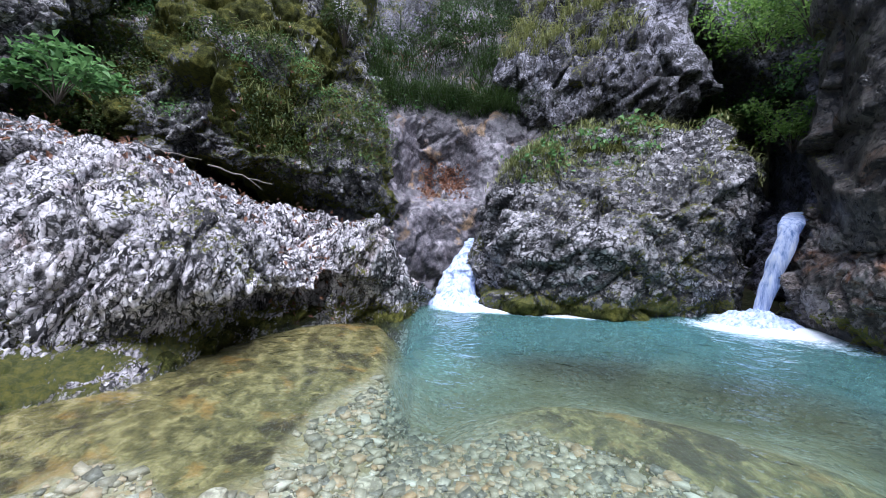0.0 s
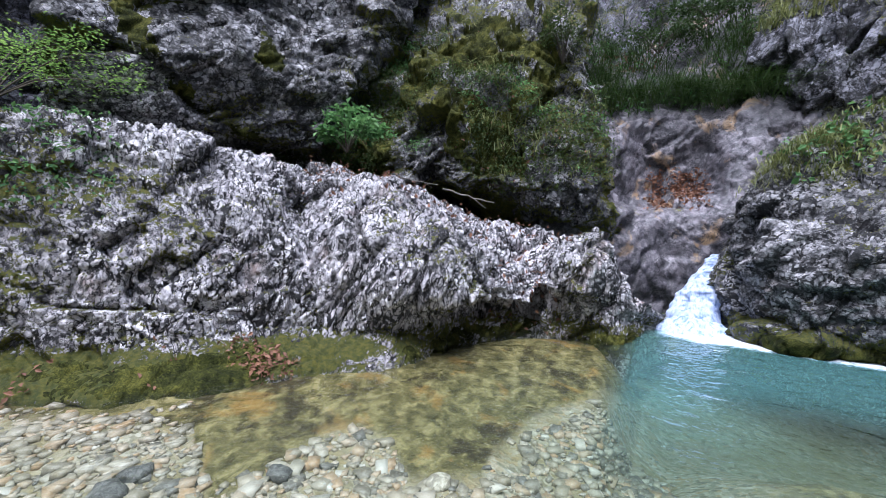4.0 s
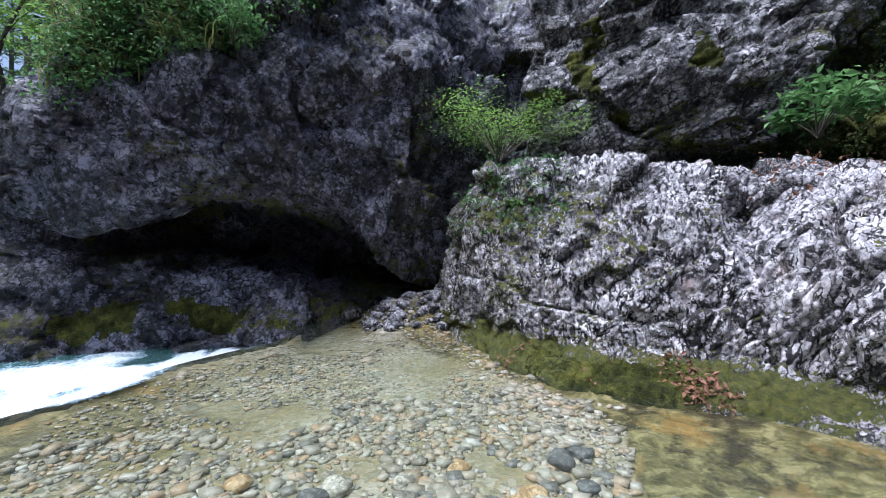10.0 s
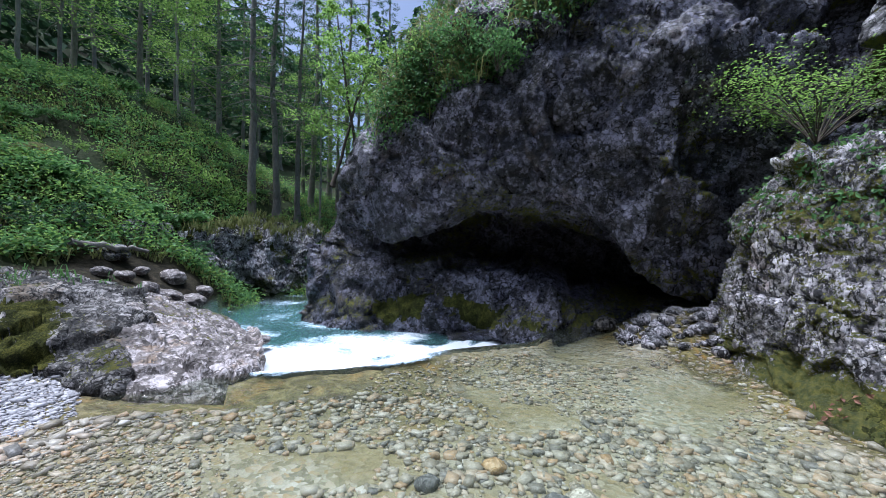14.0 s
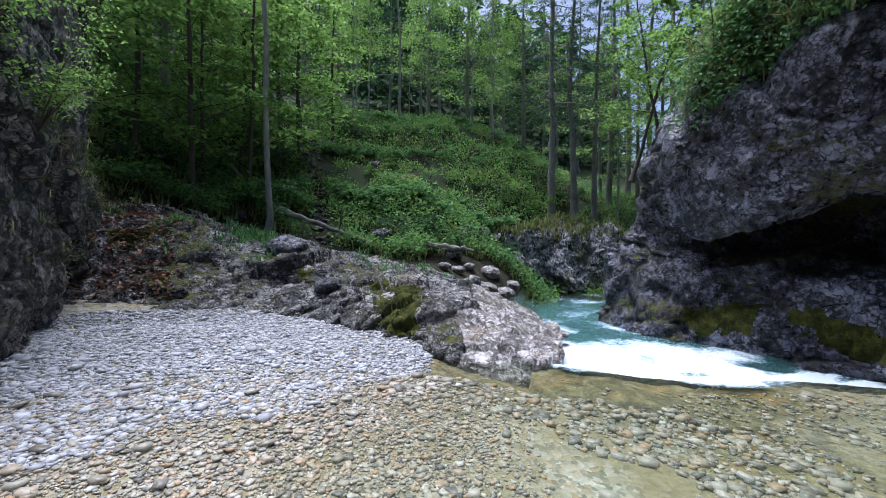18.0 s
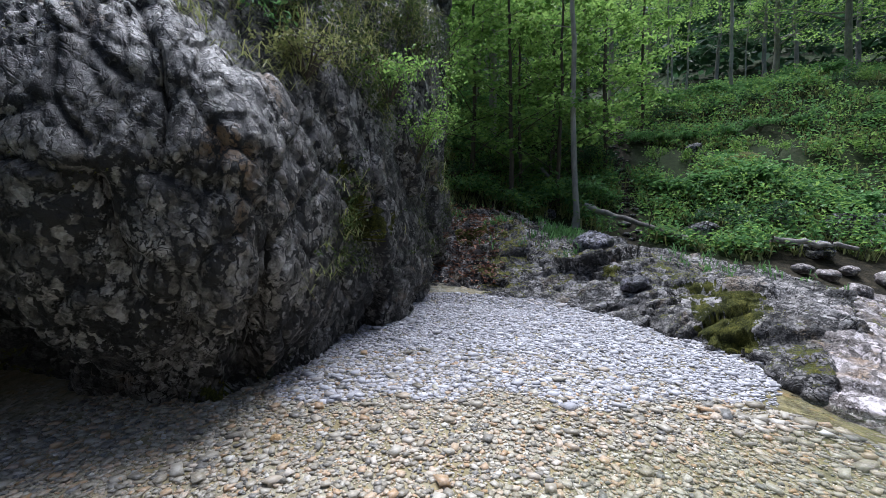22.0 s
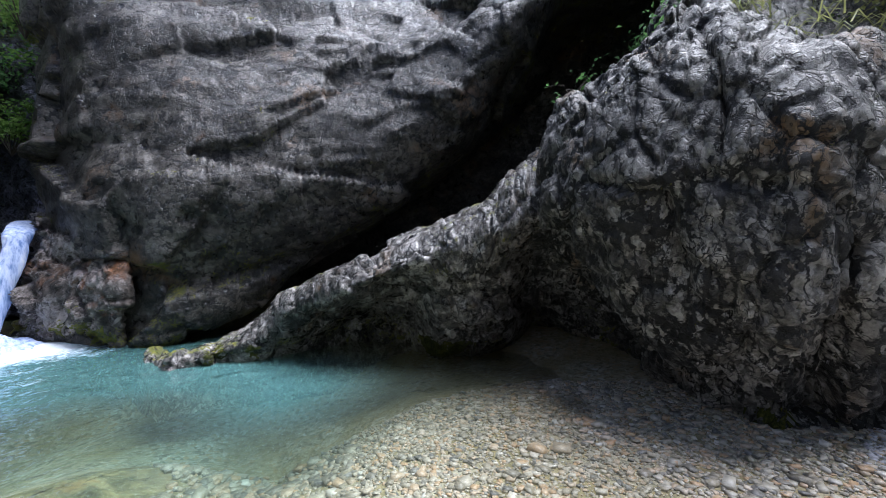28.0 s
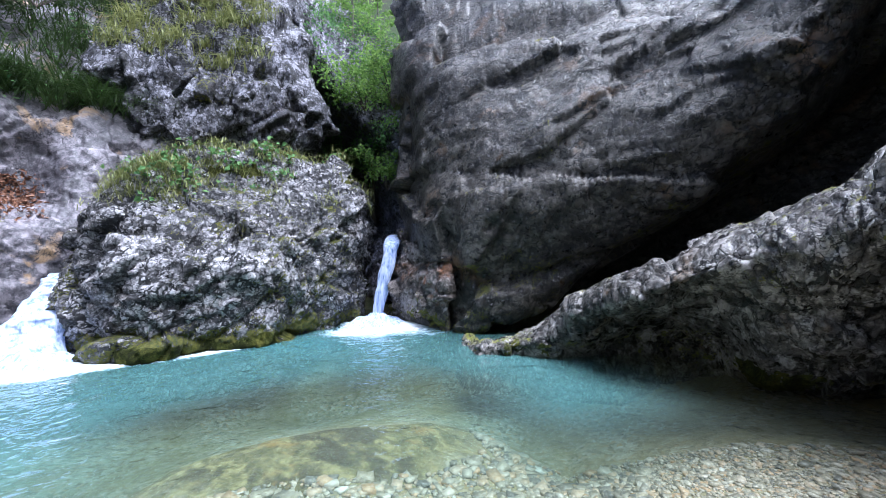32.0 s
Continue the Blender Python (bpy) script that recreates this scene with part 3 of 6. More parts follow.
def build_water():
    az = np.linspace(0, 360, 540, endpoint=False)
    d = np.concatenate([np.linspace(.0, 12, 190), np.linspace(12.2, 26, 60)])
    A, D = np.meshgrid(az, d, indexing="ij")
    lip = smooth_along(curve(LIP, az), 5, 0)[:, None]
    down = np.clip((D - lip) / .7, 0, 1)
    down = down * down * (3 - 2 * down)
    far = stripe(A, 102, 165, 6)
    z = -.42 * down * far
    p0 = polar(A, D, 0.0)
    chop = np.exp(-((D - lip - 1.4) / 1.7) ** 2) * far
    boil_r = np.exp(-(((p0[..., 0] - 5.5) / 1.0) ** 2 + ((p0[..., 1] - 6.8) / .75) ** 2))
    boil_l = np.exp(-(((p0[..., 0] - .55) / .62) ** 2 + ((p0[..., 1] - 8.0) / .7) ** 2))
    z = z + (.012 + .13 * chop * np.clip((D - lip) / .8, 0, 1) + .16 * boil_r + .10 * boil_l) * fbm(p0 * np.array([2.4, 2.4, 0]), 4, 21)
    p = polar(A, D, z)
    bed = ground_height(A, D)
    depth = np.clip((z - bed) / 1.9, 0, 1)
    pool = np.clip(depth, 0, 1)
    # foam where the falls plunge, carried along with the current, and in the rapids below the lip
    streak = fbm(p0 * np.array([1.1, 1.1, 0]), 4, 25)
    foam = chop * (.42 + 1.2 * streak) * np.clip((D - lip + .45 + .3 * streak) / .5, 0, 1) * stripe(A, 108, 148, 6)
    foam += far * down * (.2 + .26 * np.exp(-(np.maximum(D - lip, 0) / 3.6) ** 2)) * (1 + 1.2 * streak)
    foam += .2 * np.exp(-((D - lip - .2) / .3) ** 2) * stripe(A, 110, 147, 5) * (1 + .6 * streak)
    foam += (.75 * boil_r + .7 * boil_l) * (1 + .9 * streak)
    tail_l = np.exp(-(((p0[..., 0] - 1.8) / 1.5) ** 2 + ((p0[..., 1] - 7.05 + .16 * (p0[..., 0] - 1.8)) / .33) ** 2))
    tail_r = np.exp(-(((p0[..., 0] - 5.5) / 1.3) ** 2 + ((p0[..., 1] - 6.0) / 1.0) ** 2))
    foam += (.5 * tail_l + .5 * tail_r) * (1 + 1.0 * streak)
    me = mesh_of("water", p.reshape(-1, 3), sheet_faces(len(az), len(d)), WATER, True, depth=pool, foam=np.clip(foam, 0, 1))
    ob = part("water", me)
    return tagged(ob, "clear shallow water deepening to a turquoise pool", "water", kind="structure")


build_water()


def at_polar(az, d, z):
    return tuple(polar(np.array(az, float), d, z))


def unit_xy(p):
    q = np.array([p[0], p[1], 0.0])
    return q / np.linalg.norm(q)


def waterfall(name, label, pts, width, lumps=.07, seed=1):
    """A strand of white water through pts, with its width at both ends."""
    pts = np.array(pts, float)
    at = np.linspace(0, 1, len(pts))
    v = np.linspace(0, 1, 90)
    line = smooth_along(np.stack([np.interp(v, at, pts[:, c]) for c in range(3)], -1), 9, 0)
    w = np.interp(v, [0, 1], width)
    out = unit_xy(pts[-1])
    side, face = np.array([out[1], -out[0], 0]), -out
    u = np.linspace(0, 2 * math.pi, 48, endpoint=False)
    ring = line[None] + (np.cos(u)[:, None] * w[None])[..., None] * side * .5 + (np.sin(u)[:, None] * w[None])[..., None] * face * .28
    q = ring * np.array([5, 5, .9])
    ring = ring + (lumps * fbm(q, 4, seed, True))[..., None] * (np.cos(u)[:, None, None] * side + np.sin(u)[:, None, None] * face)
    me = mesh_of(name, ring.reshape(-1, 3), grid_faces(48, 90, True), FALL)
    fall = tagged(part(name, me), label, "waterfall", "two falls into the pool")
    # the heap of spray where it plunges in
    r = np.linspace(.02, 1, 16)
    A, R = np.meshgrid(u, r, indexing="ij")
    foot = np.array([pts[-1][0], pts[-1][1], 0.0]) - .25 * out
    dome = foot + ((np.cos(A) * R * .75)[..., None] * side + (np.sin(A) * R * .5)[..., None] * face) + np.array([0, 0, 1]) * (.2 * (1 - R ** 1.5) - .05)[..., None]
    dome[..., 2] += .13 * fbm(dome * np.array([5, 5, 0]), 4, seed + 3, True) * (1 - R ** 3)
    part("spray", mesh_of("spray", dome.reshape(-1, 3), grid_faces(48, 16, True)[:, ::-1], FALL), fall, "low heap of white spray")
    return fall


waterfall("waterfall", "thin white fall pouring through a rock slot", [at_polar(-42.0, 11.5, 2.0), at_polar(-41.4, 10.0, 1.88), at_polar(-40.9, 9.3, 1.75), at_polar(-40.3, 9.0, 1.2), at_polar(-39.2, 8.85, .5), at_polar(-38.6, 8.8, -.15)], (.40, .17), .05, seed=2)
waterfall("waterfall", "short broad foaming fall beside a boulder", [(.95, 9.6, 1.25), (.78, 9.2, 1.1), (.5, 8.7, .65), (.35, 8.4, .3), (.3, 8.1, -.15)], (.42, .78), .12, 7)


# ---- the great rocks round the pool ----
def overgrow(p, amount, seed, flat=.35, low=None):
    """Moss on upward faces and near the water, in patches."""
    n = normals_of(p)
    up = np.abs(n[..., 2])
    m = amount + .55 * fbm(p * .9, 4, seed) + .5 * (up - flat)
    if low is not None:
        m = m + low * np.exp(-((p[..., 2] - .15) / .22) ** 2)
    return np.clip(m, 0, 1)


def slab_rock():
    rows = [
        (93, .2, "92:8.2 86:7.0 83:6.1 79:5.2 72:4.6 62:4.3 47:4.5 37:4.45 32:4.8 27:5.2 20:5.7 16:5.9 5:6.2 2:6.8 0:7.2", "-.6"),
        (93, .2, "92:8.2 86:7.1 83:6.2 79:5.3 72:4.65 62:4.4 47:4.6 37:4.6 32:4.9 27:5.3 20:5.9 16:6.0 5:6.2 2:6.8 0:7.2", "92:.0 72:.03 51:.03 33:.0 3:.0 0:-.25"),
        (90, .2, "92:8.2 86:7.2 83:6.5 79:5.8 72:5.35 62:5.15 47:5.25 37:5.05 29:5.4 25:5.9 20:6.2 16:6.5 13:6.2 6:6.4 3:6.8 0:7.2", "92:.2 79:.35 62:.3 43:.25 30:.3 16:.4 6:.3 3:.2 0:-.2"),
        (88, .2, "92:8.3 86:7.4 83:6.6 79:5.9 72:5.45 62:5.2 52:5.25 48:5.45 44:5.2 37:4.95 30:4.95 25:5.15 20:5.75 17.5:6.35 15:5.95 10:6.0 6:6.3 3:6.7 0:7.3", "92:.4 86:.6 79:.9 62:.75 43:.75 30:.75 20:.65 12:.75 6:.6 3:.35 0:-.15"),
        (86.5, .2, "92:8.5 86:7.6 83:6.8 79:6.2 72:5.75 62:5.45 52:5.5 48:5.85 44:5.5 37:5.2 30:5.15 25:5.4 21:5.9 18:6.5 15:6.1 10:6.0 6:6.4 3:6.8 0:7.4", "92:.8 86:1.0 83:1.6 79:1.8 62:1.65 50:1.5 43:1.5 33:1.3 26:1.1 21:.85 18:.6 14:1.15 9:1.2 6:.9 4:.55 0:-.05"),
        (85, .2, "92:8.7 86:7.5 83:6.9 79:6.6 72:6.4 62:6.3 52:6.4 48:6.7 44:6.3 37:6.0 30:6.0 25:6.1 21:6.3 18:6.7 15:6.6 10:6.5 6:6.7 3:7.0 0:7.5", "92:1.0 86:1.35 83.5:2.3 80:2.82 72:2.86 64:2.76 55:2.63 51:2.5 48.4:2.15 45:2.36 40:2.28 35:2.05 27:1.7 22:1.35 18.5:.92 16.8:.9 14:1.5 10:1.68 7.4:1.5 5.7:1.0 3.6:.72 1.5:.35 0:-.05"),
        (85, .2, "92:9.5 79:8.4 62:8.2 43:7.7 33:7.4 20:7.6 12:7.6 3:7.8 0:8", "92:.9 79:2.95 62:2.9 51:2.75 43:2.6 37:2.58 30:2.15 22:1.88 17:1.78 13:1.5 6:.9 0:-.6"),
    ]
    p = loft(rows, 720, 250, 13, 9)
    az = np.degrees(np.arctan2(-p[..., 0], p[..., 1]))
    niche = np.exp(-((az - 49.5) / 2.0) ** 2 - ((p[..., 2] - 1.85) / .35) ** 2)
    z = p[..., 2]
    cleft = .07 * np.exp(-((az - 17.2 + 1.5 * z) / .9) ** 2) * stripe(z, -.2, 1.15, .4) + .035 * np.exp(-((az - 46.5 - 1.6 * z) / .7) ** 2) * stripe(z, .2, 2.3, .5)
    under = .075 * stripe(az, 13, 32, 9) * np.clip((.75 - z) / .3, 0, 1) * (z > -.1)
    bulge = -.05 * np.exp(-((az - 33) / 9) ** 2 - ((z - 1.15) / .5) ** 2) - .03 * np.exp(-((az - 10.5) / 4) ** 2 - ((z - 1.1) / .4) ** 2)
    p = p * (1 + (.065 * niche + cleft + under + bulge)[..., None] * np.array([1, 1, 0]))
    a = carve(p, 11, .22, .13, .004, .018, (.75, .62, -.28), 7.5, .06, .55, (1, 1, 1), (.3, .25, .92), .38, plate=(.10, .03, .3))
    b = carve(p, 15, .2, .15, .010, joint=.05, size=.7, plate=(.13, .026, .8))
    w = np.clip((az - 50 + 6 * fbm(p, 3, 13)) / 8, 0, 1)[..., None]
    c = a * (1 - w) + b * w
    apron = (.6 * stripe(az, 32, 88, 6) * np.clip((.3 - z) / .12, 0, 1))[..., None]
    p = c * (1 - apron) + (p + .03 * fbm(p * 3, 3, 64)[..., None]) * apron
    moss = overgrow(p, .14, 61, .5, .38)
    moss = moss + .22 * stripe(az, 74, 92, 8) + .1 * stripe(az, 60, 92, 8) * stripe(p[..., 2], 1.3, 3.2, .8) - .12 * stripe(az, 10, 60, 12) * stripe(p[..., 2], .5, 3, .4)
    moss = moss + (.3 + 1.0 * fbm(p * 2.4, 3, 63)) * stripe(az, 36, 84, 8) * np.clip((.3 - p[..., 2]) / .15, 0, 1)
    d = np.hypot(p[..., 0], p[..., 1])
    ledge = stripe(az, 12, 46, 5) * np.clip((d - 6.75) / .15, 0, 1)
    t = thing("limestone_slab", "long pale ribbed limestone slab with a mossy foot", "rock")
    rock_face("slab_face", p, SLAB, t, moss=np.clip(moss - ledge, 0, 1))
    moss_mat(p, stripe(az, 50, 78, 10) * stripe(p[..., 2], -.2, .3, .25) * 1.1 - .8, t, 501, thick=.02)
    moss_mat(p, stripe(az, 0, 40, 8) * stripe(p[..., 2], -.2, .2, .2) * .9 - .8, t, 502, thick=.02)
    return p, moss


def simple_rock(name, label, rows, nu, nv, mat, seed, moss=.2, low=None, ru=9, rv=9, flat=.35, cushions=(), **kw):
    p = carve(loft(rows, nu, nv, ru, rv), seed, **kw)
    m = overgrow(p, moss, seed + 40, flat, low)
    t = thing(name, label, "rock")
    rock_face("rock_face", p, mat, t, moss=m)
    if cushions:
        az = np.degrees(np.arctan2(-p[..., 0], p[..., 1]))
        for a0, a1, z0, z1, dense in cushions:
            moss_mat(p, stripe(np.mod(az - a0 + 90, 360) + a0 - 90, a0, a1, min(14, (a1 - a0) * .6)) * stripe(p[..., 2], z0, z1, min(.9, (z1 - z0) * .6)) * (.75 + dense) - .8, t, seed + 60)
    return p, m


def moss_mat(p, amount, parent, seed, label="thick yellow-green moss cushions", thick=.035):
    """A cushion of moss, lifted off the rock where amount is positive."""
    n = smooth_along(smooth_along(normals_of(p), 5, 0), 5, 1)
    n = n / (np.linalg.norm(n, axis=-1, keepdims=True) + 1e-9)
    amount = amount + .8 * fbm(p * 1.3, 5, seed)
    h = np.clip(amount * 2.2, -1, 1) * thick * (1 + .8 * fbm(p * 7, 3, seed + 1)) + .012 * fbm(p * 28, 3, seed + 2)
    q = p + n * h[..., None]
    f = grid_faces(*p.shape[:2])
    keep = (amount.ravel()[f] > -.08).all(1)
    if keep.sum() < 10:
        return None
    used, inv = np.unique(f[keep], return_inverse=True)
    return tagged(part("moss_mat", mesh_of("moss_mat", q.reshape(-1, 3)[used], inv.reshape(-1, 4), MOSS), parent, label), kind="stuff")


SLAB_P, SLAB_M = slab_rock()

UPPER_P, UPPER_M = simple_rock("upper_crag", "grey bedded crag overhanging a dark cleft", [
    (76, 45, "9.6", "2.4"),
    (76, 46, "73:9.2 47:9.0", "73:3.0 47:2.9"),
    (75, 46, "73:8.4 60:8.1 47:8.3", "73:3.4 60:3.25 47:3.2"),
    (75, 42, "73:8.3 58:7.8 45:8.2", "73:4.4 58:4.2 45:4.3"),
    (74, 36, "73:8.6 58:8.3 40:8.7", "73:6.4 58:6.4 40:6.4"),
    (74, 31, "73:9.5 50:10 35:10", "9.5"),
    (75, 28, "14", "13")], 260, 180, GREY, 21, .1, cushions=((47, 74, 3.0, 6.5, -.2),), big=.25, mid=.3, small=.012, size=1.1, axis=(.6, .75, .25), long=.5)

MID_P, MID_M = simple_rock("mossy_crag", "mossy overgrown limestone crag above the slab", [
    (60, 5, "60:10 47:9.2", "47:2.9 33:2.4 20:1.8 9:1.5"),
    (58, 6.5, "58:9.6 47:8.8 33:8.1 20:8.0 9:8.4", "47:3.1 33:2.55 20:2.05 9:2.0"),
    (54, 7.5, "54:9.6 45:8.8 33:7.9 20:7.8 9:8.3", "45:3.4 33:3.0 20:2.6 9:2.6"),
    (49, 8.5, "49:9.6 42:9.0 30:8.2 20:8.1 9:8.8", "42:4.5 30:4.2 20:4.1 9:4.1"),
    (44, 10, "44:10.5 35:9.8 20:9.2 10:9.6", "35:6.3 20:6.2 10:6.3"),
    (38, 12, "11.5", "9.0"),
    (36, 14, "15", "12")], 270, 190, GREY, 31, .38, cushions=((9, 50, 2.4, 9, .0),), big=.35, mid=.26, small=.02, size=.9)

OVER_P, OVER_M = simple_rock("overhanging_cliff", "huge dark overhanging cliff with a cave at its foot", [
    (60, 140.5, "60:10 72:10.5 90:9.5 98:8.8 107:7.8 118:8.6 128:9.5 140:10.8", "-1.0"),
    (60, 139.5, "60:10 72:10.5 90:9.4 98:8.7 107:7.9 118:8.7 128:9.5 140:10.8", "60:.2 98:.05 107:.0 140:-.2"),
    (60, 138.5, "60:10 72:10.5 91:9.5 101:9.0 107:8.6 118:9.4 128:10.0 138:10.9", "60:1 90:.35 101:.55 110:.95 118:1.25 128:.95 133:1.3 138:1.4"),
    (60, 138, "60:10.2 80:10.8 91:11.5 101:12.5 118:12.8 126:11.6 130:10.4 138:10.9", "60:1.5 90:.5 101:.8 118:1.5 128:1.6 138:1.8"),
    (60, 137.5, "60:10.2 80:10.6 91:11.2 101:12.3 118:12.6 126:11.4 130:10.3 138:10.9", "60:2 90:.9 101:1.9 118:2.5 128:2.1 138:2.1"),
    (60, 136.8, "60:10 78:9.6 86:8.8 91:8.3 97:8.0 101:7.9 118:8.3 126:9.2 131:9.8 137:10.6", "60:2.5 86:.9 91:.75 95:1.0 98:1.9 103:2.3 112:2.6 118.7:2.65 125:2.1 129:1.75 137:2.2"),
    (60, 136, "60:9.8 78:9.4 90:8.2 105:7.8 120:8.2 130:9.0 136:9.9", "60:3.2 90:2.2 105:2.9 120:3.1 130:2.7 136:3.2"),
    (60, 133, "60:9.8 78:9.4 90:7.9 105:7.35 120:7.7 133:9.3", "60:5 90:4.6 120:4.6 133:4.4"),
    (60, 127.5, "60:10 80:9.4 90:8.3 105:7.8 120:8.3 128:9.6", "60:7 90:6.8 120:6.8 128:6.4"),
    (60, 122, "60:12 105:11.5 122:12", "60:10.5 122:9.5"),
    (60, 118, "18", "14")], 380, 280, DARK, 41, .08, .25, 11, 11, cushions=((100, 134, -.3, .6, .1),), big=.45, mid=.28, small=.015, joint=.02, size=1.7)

BOULD_P, BOULD_M = simple_rock("midstream_boulder", "big rounded grey boulder with a grassy top between two falls", [
    (-37.2, -2.2, "-40:10.2 -38:10.1 -35.5:9.8 -30:9.3 -26:8.8 -23:8.6 -15:8.7 -11.4:8.6 -8:8.8 -5:9.2 -2:9.6", "-1.6"),
    (-37, -2.5, "-40:10.2 -38:9.8 -35.5:9.1 -30:8.0 -26:7.3 -23:7.1 -15:7.2 -11.4:7.0 -8:7.5 -5:8.4 -2:9.4", ".0"),
    (-37, -3, "-40:10.1 -38:9.5 -35:8.7 -30:7.8 -26:7.15 -15:7.0 -11.4:6.95 -8:7.4 -5:8.3 -2:9.3", ".55"),
    (-37.6, -4, "-39:9.8 -36:8.6 -30:7.8 -26:7.25 -15:7.05 -11:7.1 -8:7.5 -4:8.6", "-39:1.7 -26:1.4 -11:1.35 -4:1.2"),
    (-38.2, -5.5, "-39:9.6 -37:8.7 -30:8.1 -26:7.8 -15:7.6 -11:7.7 -6:8.4", "-39:2.6 -37:2.65 -30:2.2 -26:2.1 -14:1.95 -10:2.1 -6:2.2"),
    (-38, -7, "-38:9.6 -35:9.2 -26:9.0 -18:8.9 -11:8.8 -7:9.0", "-38:2.9 -35:3.45 -30:3.7 -26:3.85 -18:3.75 -13:3.4 -10:3.0 -7:2.5"),
    (-38, -6, "11", "-38:2.4 -26:3.2 -6:2.0"),
    (-38, -5, "11.5", "0")], 380, 250, GREY, 51, .1, .45, 9, 11, .4, cushions=((-38, -4, -.1, .3, .0), (-38, -6, 2.6, 4.5, -.1)), big=.2, mid=.18, small=.012, size=.8, axis=(.9, -.3, .15), long=.6, plate=(.16, .022, .55))

CHUTE_P, CHUTE_M = simple_rock("chute_wall", "smooth water-worn pinkish chute with a pocket of leaves", [
    (18, -16, "18:8.5 6:8.9 0:9.6 -6:10 -16:11", "-.8"),
    (18, -16, "18:8.5 8:8.8 4:9.2 0:9.8 -6:10 -16:11", "1.0"),
    (18, -16, "18:8.6 8:8.9 4:9.3 0:9.7 -6:9.9 -16:11", "2.1"),
    (18, -16, "18:8.8 8:9.2 4:10.1 1:10.9 -2:10.9 -6:10.2 -16:11", "18:2.4 3:2.35 -2:2.35 -16:2.4"),
    (18, -16, "18:9 8:9.5 3:10.4 -2:11.2 -6:10.6 -16:11", "3.3"),
    (18, -16, "18:9.3 6:10.2 -4:11.2 -16:11.4", "4.4"),
    (18, -16, "18:10.2 6:11.4 -4:12.4 -16:12.4", "5.2"),
    (18, -16, "18:14 6:15.5 -16:15.5", "9.3"),
    (18, -16, "26", "18")], 260, 220, CHUTE, 71, .0, None, 13, 13, .75, big=.3, mid=.16, small=.015, joint=.02, size=1.3)

BACK_P, BACK_M = simple_rock("back_cliff", "purple-grey cliff beside the dark slot", [
    (-31.5, -5, "-31:12.6 -20:11.7 -5:11.6", "0"),
    (-31, -5, "-31:12.4 -20:11.5 -5:11.4", "-31:3 -20:3.4 -5:3.4"),
    (-31, -6, "-31:12.0 -26:11.4 -20:11.0 -12:11.2 -6:11.8", "-31:4.8 -6:4.6"),
    (-31, -7, "-31:12.0 -26:11.2 -20:11.1 -7:11.9", "6.0"),
    (-30.5, -9, "-31:12.2 -20:11.8 -9:12.4", "7.4"),
    (-30, -10, "14", "11"),
    (-30, -10, "17", "16")], 220, 180, PURPLE, 81, .02, big=.4, mid=.4, small=.012, size=1.3, axis=(.5, 0, 1), long=.6)

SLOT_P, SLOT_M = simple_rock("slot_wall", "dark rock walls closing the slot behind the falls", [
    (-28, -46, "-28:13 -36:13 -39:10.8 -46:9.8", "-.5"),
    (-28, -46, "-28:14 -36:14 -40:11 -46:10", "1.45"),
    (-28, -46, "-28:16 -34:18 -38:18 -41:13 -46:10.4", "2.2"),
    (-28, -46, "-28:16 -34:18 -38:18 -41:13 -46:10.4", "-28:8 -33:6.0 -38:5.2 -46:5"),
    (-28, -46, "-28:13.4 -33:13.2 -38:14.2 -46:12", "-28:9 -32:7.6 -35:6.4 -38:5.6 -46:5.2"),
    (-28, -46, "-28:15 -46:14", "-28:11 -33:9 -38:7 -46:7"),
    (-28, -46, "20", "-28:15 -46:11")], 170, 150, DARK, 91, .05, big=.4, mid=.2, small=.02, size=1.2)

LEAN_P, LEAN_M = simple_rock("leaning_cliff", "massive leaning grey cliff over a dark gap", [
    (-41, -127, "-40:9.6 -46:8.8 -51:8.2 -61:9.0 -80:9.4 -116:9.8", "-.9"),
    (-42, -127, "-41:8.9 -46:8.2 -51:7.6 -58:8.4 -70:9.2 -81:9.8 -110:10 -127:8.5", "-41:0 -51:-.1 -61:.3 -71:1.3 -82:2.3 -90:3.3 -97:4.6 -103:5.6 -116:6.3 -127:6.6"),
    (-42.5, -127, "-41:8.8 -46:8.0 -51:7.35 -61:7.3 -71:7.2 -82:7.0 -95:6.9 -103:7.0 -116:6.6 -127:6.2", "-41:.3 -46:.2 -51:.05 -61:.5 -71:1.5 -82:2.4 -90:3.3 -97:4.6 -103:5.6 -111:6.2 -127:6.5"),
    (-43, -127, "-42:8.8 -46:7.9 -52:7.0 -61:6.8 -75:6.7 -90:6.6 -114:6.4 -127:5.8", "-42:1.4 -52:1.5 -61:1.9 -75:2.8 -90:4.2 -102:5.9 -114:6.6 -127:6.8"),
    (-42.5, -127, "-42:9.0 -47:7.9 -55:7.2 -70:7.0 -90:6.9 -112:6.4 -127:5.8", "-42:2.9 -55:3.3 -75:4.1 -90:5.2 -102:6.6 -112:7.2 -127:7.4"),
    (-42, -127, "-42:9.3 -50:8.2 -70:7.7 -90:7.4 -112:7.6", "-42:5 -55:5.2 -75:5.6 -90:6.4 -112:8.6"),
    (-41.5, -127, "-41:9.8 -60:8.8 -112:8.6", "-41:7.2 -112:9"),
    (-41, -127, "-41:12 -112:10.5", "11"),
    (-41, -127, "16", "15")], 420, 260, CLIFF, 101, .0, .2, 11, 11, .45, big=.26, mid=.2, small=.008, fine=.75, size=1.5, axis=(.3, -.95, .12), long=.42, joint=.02)

